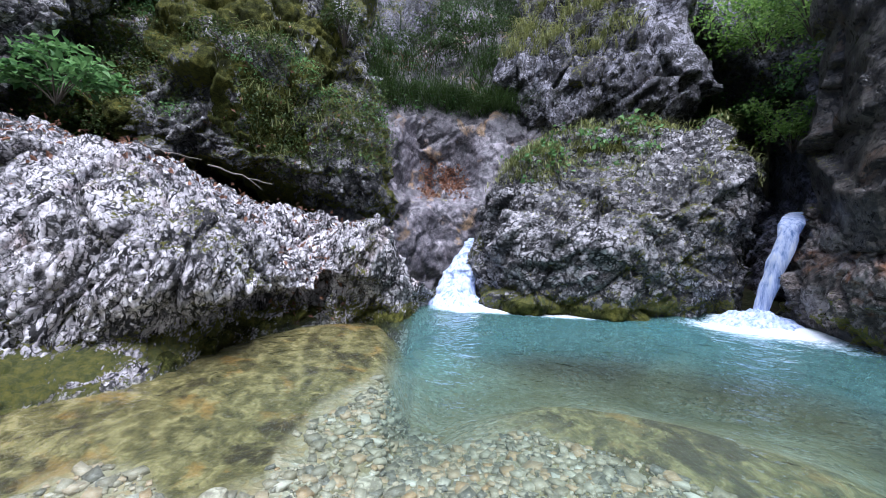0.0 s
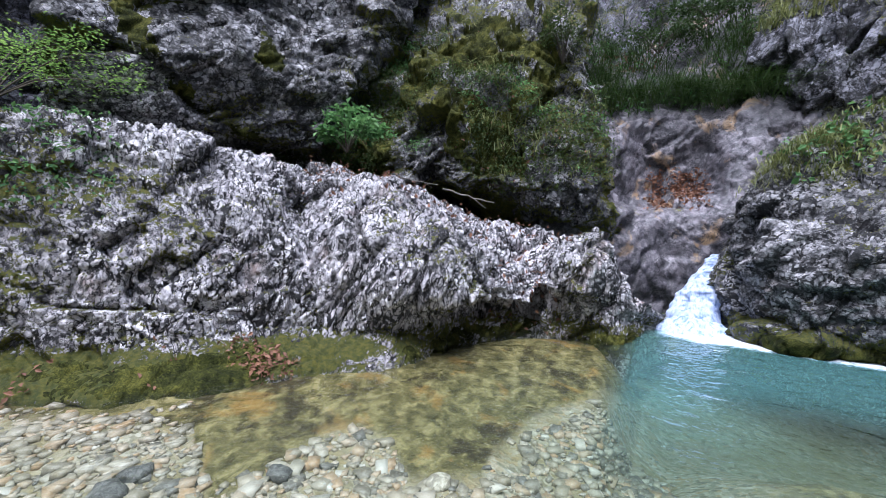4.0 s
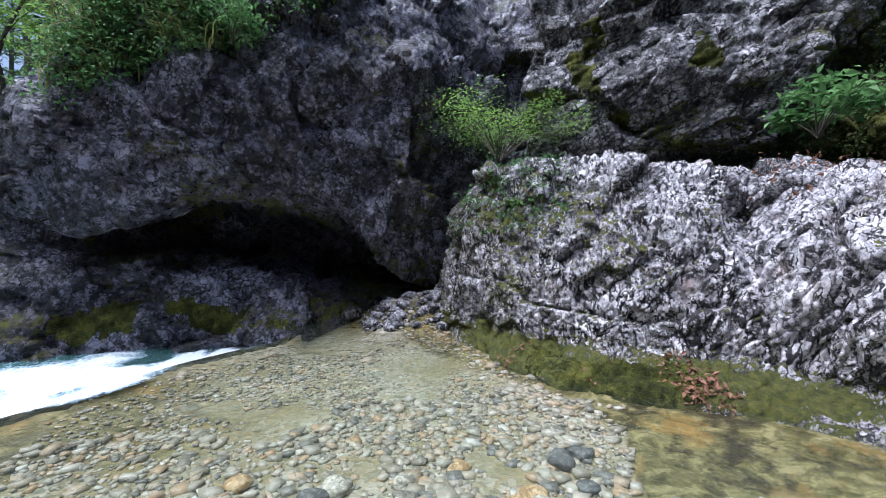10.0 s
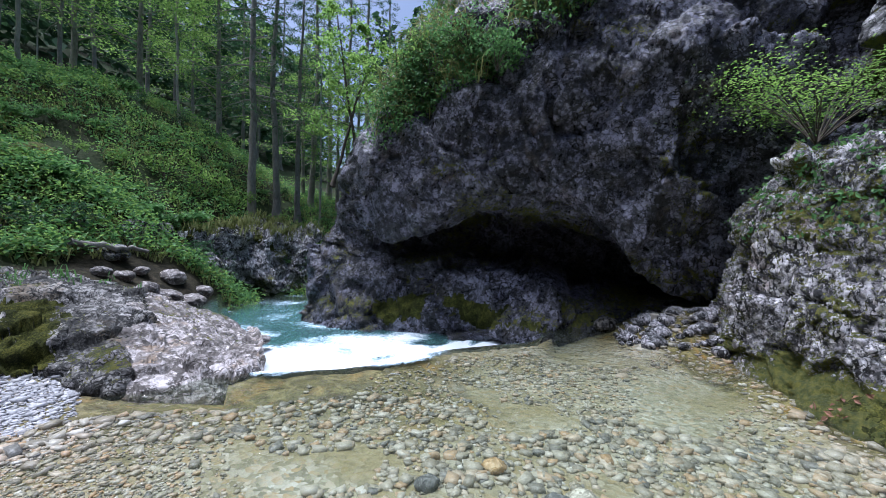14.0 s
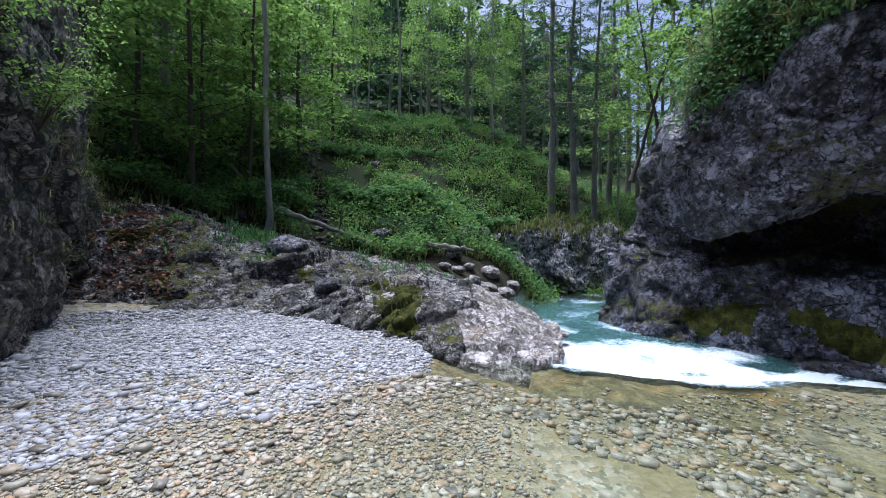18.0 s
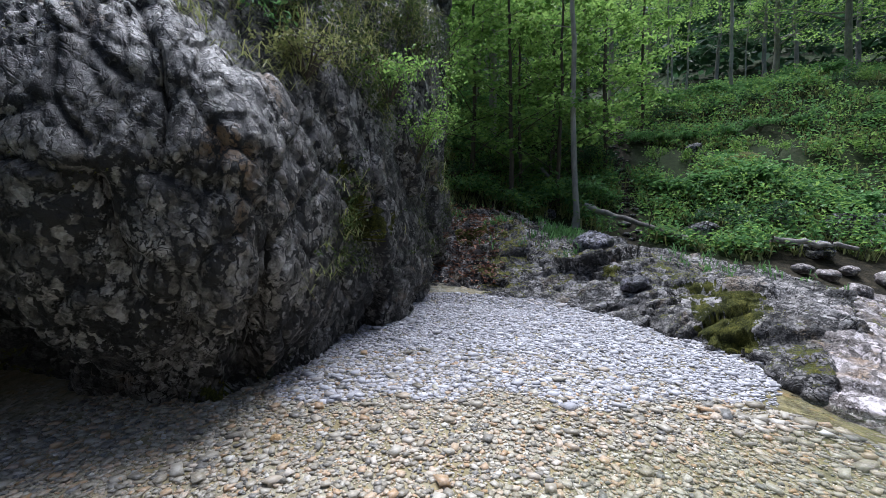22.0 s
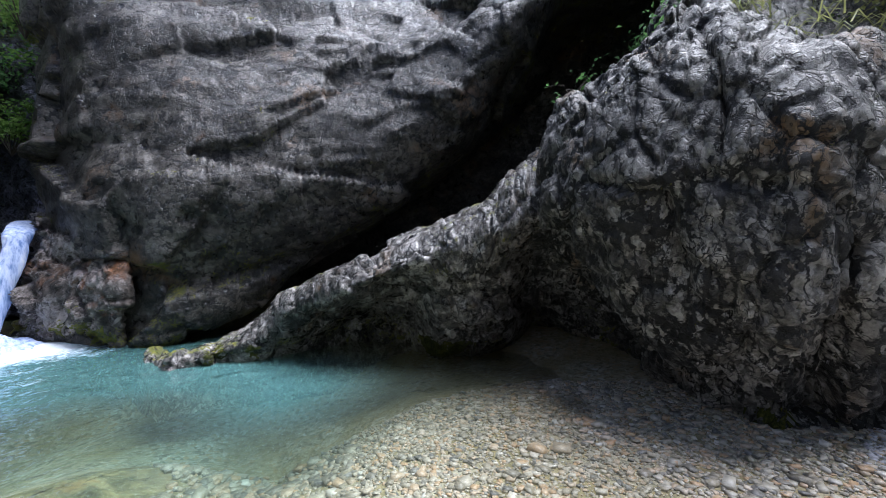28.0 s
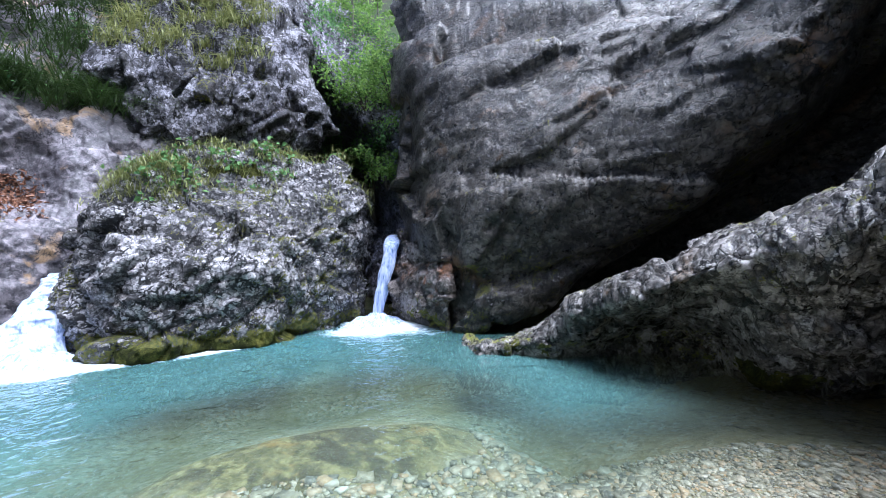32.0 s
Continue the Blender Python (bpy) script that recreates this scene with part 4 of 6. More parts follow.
LOW_P, LOW_M = simple_rock("low_ridge_rock", "smooth wet grey ridge rock rising from the pool", [
    (-50, -106, "-50:6.1 -52:5.9 -58:6.0 -63:6.0 -72:5.9 -80:6.1 -86:6.5 -96:6.6 -106:6.4", "-.7"),
    (-50.5, -106, "-50:6.0 -52:5.8 -58:5.9 -63:5.8 -70:6.2 -78:6.6 -83:6.3 -86:5.4 -92:5.2 -97:5.6 -101:6.8 -106:6.9", "-50:-.1 -60:.05 -70:.15 -80:.2 -106:.2"),
    (-51, -106, "-51:5.9 -58:5.8 -63:5.65 -67:5.55 -71:5.9 -78:6.2 -83:6.0 -86:5.2 -92:5.0 -97:5.3 -101:6.4 -106:6.6", "-51:.0 -57:.12 -63:.25 -72:.5 -85:.55 -106:.65"),
    (-51.5, -106, "-51:5.9 -58:5.95 -63:5.7 -67:5.35 -72:4.9 -80:4.55 -90:4.35 -98:4.25 -106:4.3", "-51:.0 -57:.2 -62:.35 -67:.72 -72:.9 -82:1.25 -92:1.6 -106:2.0"),
    (-52, -106, "-52:6.1 -58:6.2 -63:5.9 -67:5.5 -71:5.25 -82:4.85 -97:4.65 -106:4.8", "-52:.0 -58:.25 -62:.45 -65:.85 -71:1.17 -75:1.3 -82:1.63 -90:1.9 -97:2.38 -100:2.6 -106:2.85"),
    (-52, -106, "-52:6.8 -71:6.9 -97:6.6 -106:6.4", "-52:-.4 -62:.2 -71:.9 -97:2.2 -106:2.8"),
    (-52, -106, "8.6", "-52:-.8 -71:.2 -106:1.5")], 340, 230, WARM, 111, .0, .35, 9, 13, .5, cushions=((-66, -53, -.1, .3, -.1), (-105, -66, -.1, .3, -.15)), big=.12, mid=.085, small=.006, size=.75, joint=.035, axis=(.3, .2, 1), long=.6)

BLOCK_P, BLOCK_M = simple_rock("great_boulder", "huge dark blocky boulder hung with moss and grass", [
    (-94, -160, "-94:6.8 -103:6.6 -109:5.9 -113:5.0 -120:4.4 -128:4.0 -139:4.6 -150:6.1 -156:8.6 -160:10", "-.4"),
    (-94, -160, "-94:6.8 -103:6.5 -109:5.8 -113:4.8 -120:4.2 -128:3.8 -139:4.45 -150:6.0 -156:8.6 -160:10", "-94:.1 -128:.15 -150:.4 -160:.5"),
    (-96, -158.5, "-96:6.4 -103:6.1 -109:5.3 -112:4.2 -120:3.65 -128:3.5 -139:4.15 -148:5.3 -153:6.6 -158:9.5", "-96:.6 -128:.6 -158:.9"),
    (-97, -158, "-97:4.9 -103:4.7 -108:4.3 -111:3.75 -120:3.3 -128:3.25 -134:3.5 -140:4.1 -148:5.2 -153:6.5 -158:9.3", "-97:1.2 -128:1.15 -158:1.4"),
    (-98, -157.5, "-98:4.4 -105:3.8 -113:3.25 -122:3.12 -131:3.2 -134:3.5 -140:4.1 -148:5.2 -153:6.5 -157:9", "-98:1.9 -128:2.0 -157:2.2"),
    (-99, -157, "-99:4.5 -104:4.0 -113:3.45 -122:3.3 -130:3.4 -134:3.75 -140:4.4 -148:5.5 -153:6.8 -157:9", "-99:2.25 -104:2.55 -113:2.8 -122:2.85 -130:2.65 -140:3.2 -157:3.8"),
    (-101, -157, "-101:4.8 -107:4.2 -113:3.8 -118:3.7 -123:3.85 -128:4.1 -134:4.5 -140:5.0 -148:6.0 -153:7.0 -157:9", "-101:2.95 -103:3.1 -108:3.2 -113:3.38 -117:3.6 -121:3.5 -128:3.2 -134:3.1 -138:4.3 -142:4.7 -157:6"),
    (-103, -157.5, "-103:5.8 -118:4.8 -128:5.2 -140:6.0 -150:7.3 -157:9.2", "-103:2.9 -113:3.5 -120:4.4 -128:5.0 -140:6.2 -157:7.4"),
    (-105, -157, "-105:7.5 -128:7 -157:10", "-105:3 -128:6.8 -157:9"),
    (-105, -157, "12", "-105:3 -128:9 -157:12")], 420, 300, BLOCKY, 121, .0, .2, 9, 7, .55, cushions=((-157, -112, .0, .35, -.1), (-158, -133, .9, 4.6, -.2)), big=.12, mid=.2, small=.006, size=1.3, joint=.07, axis=(.2, .1, 1), long=.75, fine=.42, plate=(.24, .02, .5))

LEDGE_P, LEDGE_M = simple_rock("sloping_ledge", "sloping dark grey limestone ledge above the gravel bank", [
    (208, 158, "206:7.9 197:7.6 185:7.1 181:6.8 174:6.2 168:5.75 158:4.95 148:5.0 145:5.3", "-.5"),
    (208, 158, "206:8.0 197:7.7 185:7.2 181:6.9 174:6.3 168:5.85 158:5.05 148:5.1 145:5.4", "206:.5 185:.35 168:.12 158:.02 145:-.1"),
    (208, 158, "206:8.8 197:8.4 185:7.9 175:7.0 168:6.4 158:5.7 148:5.6 145:5.9", "206:1.0 197:.95 185:.8 175:.6 168:.42 158:.28 150:.12 145:.0"),
    (208, 158, "206:10 197:9.6 185:9.1 175:8.3 168:7.8 158:7.2 150:6.9 145:7.2", "206:1.9 197:1.75 185:1.35 175:1.1 168:.85 158:.55 150:.2 145:-.1"),
    (208, 158, "206:11.5 197:11 185:10.5 170:10 160:9.5 150:9 146:9", "206:2.6 197:2.3 185:1.65 175:1.3 168:1.0 160:.65 150:.1 146:-.3"),
    (208, 158, "206:13 185:12.5 160:11.5 147:10.5", "206:2.4 185:1.6 160:.3 147:-.6")], 360, 190, BROWN, 131, .1, None, 9, 7, .6, cushions=((162, 175, .0, 1.0, .0), (178, 183, .3, 1.3, -.1), (188, 206, 1.2, 3, -.15)), big=.16, mid=.2, small=.01, size=.85, axis=(.9, .1, -.2), long=.5)

SHELF_P, SHELF_M = simple_rock("pink_shelf", "smooth pink limestone shelf sloping into the rapids", [
    (161, 145, "206:7.9 197:7.6 185:7.1 181:6.8 174:6.2 168:5.75 158:4.95 148:5.0 145:5.3", "-.5"),
    (161, 145, "206:8.0 197:7.7 185:7.2 181:6.9 174:6.3 168:5.85 158:5.05 148:5.1 145:5.4", "206:0.55 185:0.40 168:0.17 158:0.07 145:-0.05"),
    (161, 145, "206:8.8 197:8.4 185:7.9 175:7.0 168:6.4 158:5.7 148:5.6 145:5.9", "206:1.05 197:1.00 185:0.85 175:0.65 168:0.47 158:0.33 150:0.17 145:0.05"),
    (161, 145.5, "206:10 197:9.6 185:9.1 175:8.3 168:7.8 158:7.2 150:6.9 145:7.2", "206:1.95 197:1.80 185:1.40 175:1.15 168:0.90 158:0.60 150:0.25 145:-0.05"),
    (161, 146, "206:11.5 197:11 185:10.5 170:10 160:9.5 150:9 146:9", "206:2.65 197:2.35 185:1.70 175:1.35 168:1.05 160:0.70 150:0.15 146:-0.25"),
    (161, 147, "206:13 185:12.5 160:11.5 147:10.5", "206:2.45 185:1.65 160:0.35 147:-0.55")], 220, 150, SHELF, 133, .1, None, 9, 7, .6, cushions=((153, 161, .0, .35, -.05),), big=.07, mid=.09, small=.012, size=.95, stretch=(.8, .8, 1.4))

simple_rock("fall_side_rock", "rusty wet rock beside the thin fall", [
    (-40.6, -49, "-40.6:9.3 -43:8.7 -49:7.6", "-.8"),
    (-40.8, -49, "-40.6:9.2 -43:8.6 -49:7.5", ".1"),
    (-41.2, -49, "-41:9.0 -44:8.3 -49:7.4", ".9"),
    (-42.0, -49, "-42:9.0 -44:8.5 -49:7.7", "-42:1.75 -45:1.65 -49:1.2"),
    (-42, -49, "10", "-42:2.1 -49:1.5")], 110, 110, RUSTY, 181, .05, .3, 7, 7, .5, big=.12, mid=.18, small=.01, size=.6)

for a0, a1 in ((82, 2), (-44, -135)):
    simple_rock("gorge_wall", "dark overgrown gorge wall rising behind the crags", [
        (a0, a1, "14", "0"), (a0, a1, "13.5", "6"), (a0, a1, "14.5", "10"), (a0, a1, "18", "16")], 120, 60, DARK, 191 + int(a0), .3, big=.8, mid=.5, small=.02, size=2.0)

FAR_P, FAR_M = simple_rock("far_outcrop", "grey outcrop closing the stream downstream", [
    (162, 138.5, "161:14 154:15.5 148:17 138:18.5", "-1.0"),
    (162, 138.5, "161:14 154:15.5 148:17 138:18.5", "161:.3 154:.0 138:-.2"),
    (161, 138.5, "161:14.4 154:15.9 148:17.3 138:18.8", "161:.7 154:1.2 148:1.5 138:.8"),
    (160, 139, "161:15 154:16.3 148:17.8 143:18.3 138:19", "161:1.1 154:2.0 148:2.3 143:2.0 138:1.5"),
    (160, 138, "161:17 148:20 138:21", "161:1.6 148:2.4 138:2.5")], 200, 110, SLAB, 141, .08, None, 7, 7, .4, cushions=((140, 161, 1.2, 3.2, -.05),), big=.4, mid=.35, small=.05, size=1.3)


# ---- plants: leaves, blades, stems ----
rng = np.random.default_rng(7)


def unit(v):
    return v / (np.linalg.norm(v, axis=-1, keepdims=True) + 1e-9)


def leaves(points, normals, size, wide=.55, fold=.25, spread=.8):
    """One small folded leaf at every point: vertices and quads (two per leaf, along the midrib)."""
    n = len(points)
    nrm = unit(normals + spread * rng.normal(size=(n, 3)))
    t = unit(np.cross(nrm, rng.normal(size=(n, 3))))
    s = np.cross(nrm, t)
    L = (size * rng.uniform(.6, 1.25, n))[:, None]
    W = L * wide * .5
    tip = points + t * L - nrm * L * .15
    mid = points + t * L * .5
    v = np.stack([points, mid + s * W + nrm * L * fold * .4, tip, mid - s * W + nrm * L * fold * .4], 1).reshape(-1, 3)
    return v, np.arange(4 * n).reshape(n, 4)


def blades(points, height, lean=.5, width=.012, fall=(0, 0, 0)):
    """Grass blades that rise and bend over."""
    n = len(points)
    a = rng.uniform(0, 2 * math.pi, n)
    out = np.stack([np.cos(a), np.sin(a), np.zeros(n)], -1) + np.array(fall)
    side = unit(np.stack([-np.sin(a), np.cos(a), np.zeros(n)], -1))
    h = (height * rng.uniform(.5, 1.3, n))[:, None]
    up = np.array([0, 0, 1.0])
    m = points + up * h * .6 + out * h * lean * .35
    e = points + up * h * (.95 - lean * .5) + out * h * lean * 1.1
    w = side * (width * rng.uniform(.7, 1.3, n))[:, None]
    v = np.stack([points - w, points + w, m + w * .8, m - w * .8, e + w * .15, e - w * .15], 1).reshape(-1, 3)
    b = 6 * np.arange(n)[:, None]
    return v, np.concatenate([b + [0, 1, 2, 3], b + [3, 2, 4, 5]], 0)


def tube(pts, radii, sides=7, bumps=.0):
    """A round stem through pts."""
    pts, radii = np.asarray(pts, float), np.asarray(radii, float)
    d = unit(np.gradient(pts, axis=0))
    ref = np.where(np.abs(d[:, 2:3]) > .9, np.array([[1.0, 0, 0]]), np.array([[0, 0, 1.0]]))
    a = unit(np.cross(d, ref))
    b = np.cross(d, a)
    u = np.linspace(0, 2 * math.pi, sides, endpoint=False)
    r = radii[None, :, None] * (1 + bumps * rng.normal(size=(sides, len(pts), 1)))
    ring = pts[None] + r * (np.cos(u)[:, None, None] * a[None] + np.sin(u)[:, None, None] * b[None])
    return ring.reshape(-1, 3), grid_faces(sides, len(pts), True)


def gather(pieces):
    """Joins (vertices, faces) pairs."""
    vs, fs, k = [], [], 0
    for v, f in pieces:
        vs.append(v)
        fs.append(f + k)
        k += len(v)
    return np.concatenate(vs), np.concatenate(fs)


def spots(p, weight, n, lift=.0):
    """n random places on a face, likelier where weight is high; with the normals."""
    nr = normals_of(p)
    w = np.clip(weight, 0, None).ravel()
    w = w / w.sum()
    i = rng.choice(len(w), n, p=w)
    q = p.reshape(-1, 3)[i] + rng.normal(size=(n, 3)) * .03
    m = nr.reshape(-1, 3)[i]
    m = np.where((m * -q).sum(-1, keepdims=True) < 0, -m, m)
    return q + m * lift, m


def clumped(points, normals, per, spread, lift):
    """Several leaf places heaped round each point."""
    q = np.repeat(points, per, 0)
    m = np.repeat(normals, per, 0)
    off = rng.normal(size=q.shape) * spread
    return q + off * np.array([1, 1, .5]) + m * (lift * rng.uniform(0, 1, (len(q), 1))), m + np.array([0, 0, .6])


def stuff(name, label, category, pieces, mat):
    v, f = gather(pieces)
    return tagged(part(name, mesh_of(name, v, f, mat, False)), label, category, kind="stuff")


def bearing(p):
    return np.degrees(np.arctan2(-p[..., 0], p[..., 1]))


def facing_up(p):
    return np.abs(normals_of(p)[..., 2])


# growth on the rocks
def grow_on_rocks():
    az, z = bearing(MID_P), MID_P[..., 2]
    patch = np.clip(.4 + 1.8 * fbm(MID_P * .7, 3, 201), 0, 1)
    w = patch * (.15 + facing_up(MID_P)) * stripe(z, 2.7, 6.6, .5)
    q, m = spots(MID_P, w, 3000)
    stuff("crag_ivy", "small dark leaves of creepers over the mossy crag", "plants", [leaves(*clumped(q, m, 9, .10, .14), .05, .7)], IVY)
    q, m = spots(MID_P, w * np.clip(2.5 * fbm(MID_P * .9, 3, 202), 0, 1), 420)
    stuff("crag_herbs", "low green herbs growing over the mossy crag", "plants", [leaves(*clumped(q, m, 9, .09, .16), .065)], HERB)
    q, m = spots(MID_P, w * stripe(az, 8, 30, 6), 170)
    stuff("crag_grass", "tufts of hanging yellow-green grass on the crag", "grass", [blades(np.repeat(q, 6, 0) + rng.normal(size=(1020, 3)) * .05, .24, 1.3, .008)], GRASS)
    q, m = spots(MID_P, w, 700)
    stuff("crag_leaves", "brown dead leaves caught in the crag", "leaves", [leaves(q + m * .04, m, .08)], DRY)
    az, z = bearing(BOULD_P), BOULD_P[..., 2]
    top = stripe(z, 2.5, 5, .4) * (facing_up(BOULD_P) > .35) * np.clip(.6 + 2.2 * fbm(BOULD_P * 1.1, 3, 203), .0, 1)
    q, m = spots(BOULD_P, top, 1900)
    stuff("boulder_grass", "thick olive grass on the boulder's top", "grass", [blades(np.repeat(q, 7, 0) + rng.normal(size=(13300, 3)) * .06, .16, 1.1, .007)], GRASS)
    q, m = spots(BOULD_P, top * stripe(az, -32, -12, 6), 320)
    stuff("boulder_herbs", "broad green herbs on the boulder's top", "plants", [leaves(*clumped(q, m, 9, .08, .18), .10, .8)], HERB)
    az, z = bearing(CHUTE_P), CHUTE_P[..., 2]
    w = stripe(z, 4.7, 12, .5) * np.clip(.6 + fbm(CHUTE_P * .6, 3, 205), .1, 1)
    q, m = spots(CHUTE_P, w, 2000)
    stuff("gully_grass", "long dark green grass hanging down the gully", "grass", [blades(np.repeat(q, 7, 0) + rng.normal(size=(14000, 3)) * .1, .42, 1.5, .010, (0, -.5, 0))], DARKGRASS)
    q, m = spots(CHUTE_P, w, 500)
    stuff("gully_herbs", "green herbs in the gully", "plants", [leaves(*clumped(q, m, 7, .12, .2), .11)], HERB)
    q, m = spots(CHUTE_P, w * stripe(az, 2, 9, 2) * stripe(z, 6.2, 7.5, .5), 500)
    stuff("gully_leaves", "rust-red dead leaves lying in the gully", "leaves", [leaves(q + m * .05, m, .09)], DRY)
    pocket = stripe(az, -3.0, 3.0, 1.5) * stripe(z, 2.25, 3.1, .2)
    q, m = spots(CHUTE_P, pocket, 900)
    stuff("pocket_leaves", "rust-red dead leaves heaped in the rock pocket", "leaves", [leaves(q + m * .05 * rng.uniform(0, 1, (900, 1)), m, .10)], DRY)
    az, z = bearing(BACK_P), BACK_P[..., 2]
    q, m = spots(BACK_P, stripe(az, -24, -5, 4) * stripe(z, 6.3, 11, .6) * (facing_up(BACK_P) > .3), 700)
    stuff("cliff_grass", "pale dry grass on the cliff's ledges", "grass", [blades(np.repeat(q, 7, 0) + rng.normal(size=(4900, 3)) * .05, .35, .9)], GRASS)
    z = SLOT_P[..., 2]
    q, m = spots(SLOT_P, stripe(z, 5.2, 16, .8) * np.clip(.5 + 1.5 * fbm(SLOT_P * .5, 3, 215), 0, 1), 1300)
    stuff("slot_herbs", "green herbs hanging over the dark slot", "plants", [leaves(*clumped(q, m, 8, .16, .3), .13)], HERB)
    az, z = bearing(OVER_P), OVER_P[..., 2]
    line = 4.3 + (122 - np.clip(az, 80, 134)) * .085
    w = stripe(az, 100, 129, 6) * np.clip((z - line) * 1.5, 0, 1) * stripe(z, 3, 8, .6) * np.clip(.45 + 1.6 * fbm(OVER_P * .6, 3, 207), 0, 1)
    q, m = spots(OVER_P, w, 1000)
    stuff("cliff_herbs", "leafy green plants hanging over the cliff's brow", "plants", [leaves(*clumped(q, m, 10, .13, .28), .10)], HERB)
    q, m = spots(OVER_P, w, 500)
    stuff("brow_grass", "yellow-green grass along the cliff's brow", "grass", [blades(np.repeat(q, 7, 0) + rng.normal(size=(3500, 3)) * .05, .4, 1.0)], GRASS)
    az, z = bearing(BLOCK_P), BLOCK_P[..., 2]
    w = np.clip((-az - 129) / 8, 0, 1) * np.clip((z - 1.0) / 2, 0, 1) * stripe(z, 1.0, 6.0, .8) * np.clip(.25 + 1.9 * fbm(BLOCK_P * .8, 3, 209), 0, 1)
    q, m = spots(BLOCK_P, w, 1500)
    stuff("moss_curtain", "olive moss and small herbs hanging on the boulder", "moss", [leaves(*clumped(q, m, 10, .07, .10), .042, .6)], IVY)
    q, m = spots(BLOCK_P, w + .5 * stripe(-az, 122, 140, 4) * stripe(z, 3.0, 4.6, .4) * np.clip(.3 + 2 * fbm(BLOCK_P, 3, 210), 0, 1), 800)
    stuff("hanging_grass", "straw-coloured grass hanging on the great boulder", "grass", [blades(np.repeat(q, 6, 0) + rng.normal(size=(4800, 3)) * .05, .15, 1.5, .005)], GRASS)
    w = stripe(-az, 103, 136, 6) * stripe(z, 3.9, 9, .5) * np.clip(.5 + fbm(BLOCK_P, 3, 212), 0, 1)
    q, m = spots(BLOCK_P, w, 900)
    stuff("block_herbs", "green herbs growing behind the boulder's crest", "plants", [leaves(*clumped(q, m, 9, .1, .25), .08)], HERB)
    az, z = bearing(SLAB_P), SLAB_P[..., 2]
    ledge = stripe(az, 12, 48, 4) * stripe(np.hypot(SLAB_P[..., 0], SLAB_P[..., 1]), 6.3, 8.2, .3)
    q, m = spots(SLAB_P, ledge * (facing_up(SLAB_P) > .4), 700)
    stuff("ledge_leaves", "dry brown leaves lying behind the slab's crest", "leaves", [leaves(q + np.array([0, 0, .03]), np.zeros_like(m) + [0, 0, 1], .085)], DRY)
    foot = (stripe(az, 40, 56, 5) + .15 * stripe(az, 36, 80, 5)) * stripe(z, .0, .3, .1)
    q, m = spots(SLAB_P, foot * np.clip(3 * fbm(SLAB_P * 2.2, 3, 221), 0, 1), 280)
    stuff("foot_leaves", "rusty leaves caught at the slab's foot", "leaves", [leaves(q + m * .03, m + [0, 0, .6], .07)], DRY)
    q, m = spots(SLAB_P, SLAB_M * stripe(az, 70, 92, 4) * stripe(z, 1.8, 3.4, .3), 260)
    stuff("slab_herbs", "small green plants on the slab's crest", "plants", [leaves(*clumped(q, m, 7, .06, .12), .07)], HERB)
    az, z = bearing(FAR_P), FAR_P[..., 2]
    q, m = spots(FAR_P, np.clip((z - 1.7) / .5, 0, 1) * facing_up(FAR_P), 320)
    stuff("outcrop_grass", "pale grass over the far outcrop", "grass", [blades(np.repeat(q, 7, 0) + rng.normal(size=(2240, 3)) * .08, .4, .8, .02)], GRASS)
    az = np.mod(bearing(LEDGE_P), 360)
    z = LEDGE_P[..., 2]
    w = np.clip((z - .7 - (az - 165) * .012) / .4, 0, 1) * np.clip(.2 + 2 * fbm(LEDGE_P * .7, 3, 211), 0, 1)
    q, m = spots(LEDGE_P, w * np.clip((az - 176) / 12, .15, 1), 480)
    stuff("ledge_grass", "short grass and herbs on top of the ledge", "grass", [blades(np.repeat(q, 7, 0) + rng.normal(size=(3360, 3)) * .06, .17, .8, .012)], HERB)
    w = stripe(az, 195.5, 206, 3) * np.clip((z - .5) / .4, 0, 1)
    q, m = spots(LEDGE_P, w, 2600)
    stuff("leaf_litter", "red-brown beech leaves covering the bank", "leaves", [leaves(q + rng.uniform(.01, .06, (2600, 1)) * [0, 0, 1], np.zeros_like(m) + [0, 0, 1], .10, .65, .2, .3)], DRY)


grow_on_rocks()


def shrub(name, label, at, size, n, leaf, mat, stems=9, droop=.2, flat=.5):
    """A bush: bare stems that fork, and leaves in sprays round their ends."""
    t = thing(name, label, "shrub", at=at)
    sp, pts = [], []
    for _ in range(stems):
        a, r = rng.uniform(0, 2 * math.pi), rng.uniform(.5, 1)
        tip = np.array([math.cos(a) * r * size[0], math.sin(a) * r * size[1], size[2] * rng.uniform(.35, 1)])
        u = np.linspace(0, 1, 7)[:, None]
        line = tip * u + np.array([0, 0, 1]) * (np.sin(u * math.pi) * size[2] * .18) + rng.normal(size=(7, 3)) * .015 * u
        sp.append(tube(line, np.linspace(.012, .003, 7), 5))
        for _ in range(3):
            b = line[rng.integers(3, 7)]
            e = b + rng.normal(size=3) * np.array(size) * [.3, .3, .15]
            sp.append(tube(np.stack([b, (b + e) / 2 + [0, 0, .02], e]), [.005, .003, .002], 4))
            k = n // (stems * 3)
            f = rng.uniform(.2, 1.1, (k, 1))
            pts.append(b + (e - b) * f + rng.normal(size=(k, 3)) * np.array(size) * [.13, .13, .06])
    pts = np.concatenate(pts)
    tagged(part("twig_frame", mesh_of("twig_frame", *gather(sp), TWIG), t), kind="stuff")
    v, f = leaves(pts, np.zeros_like(pts) + [0, 0, 1.0], leaf, .6, .25, flat)
    tagged(part("foliage", mesh_of("foliage", v, f, mat, False), t), kind="stuff")
    return t


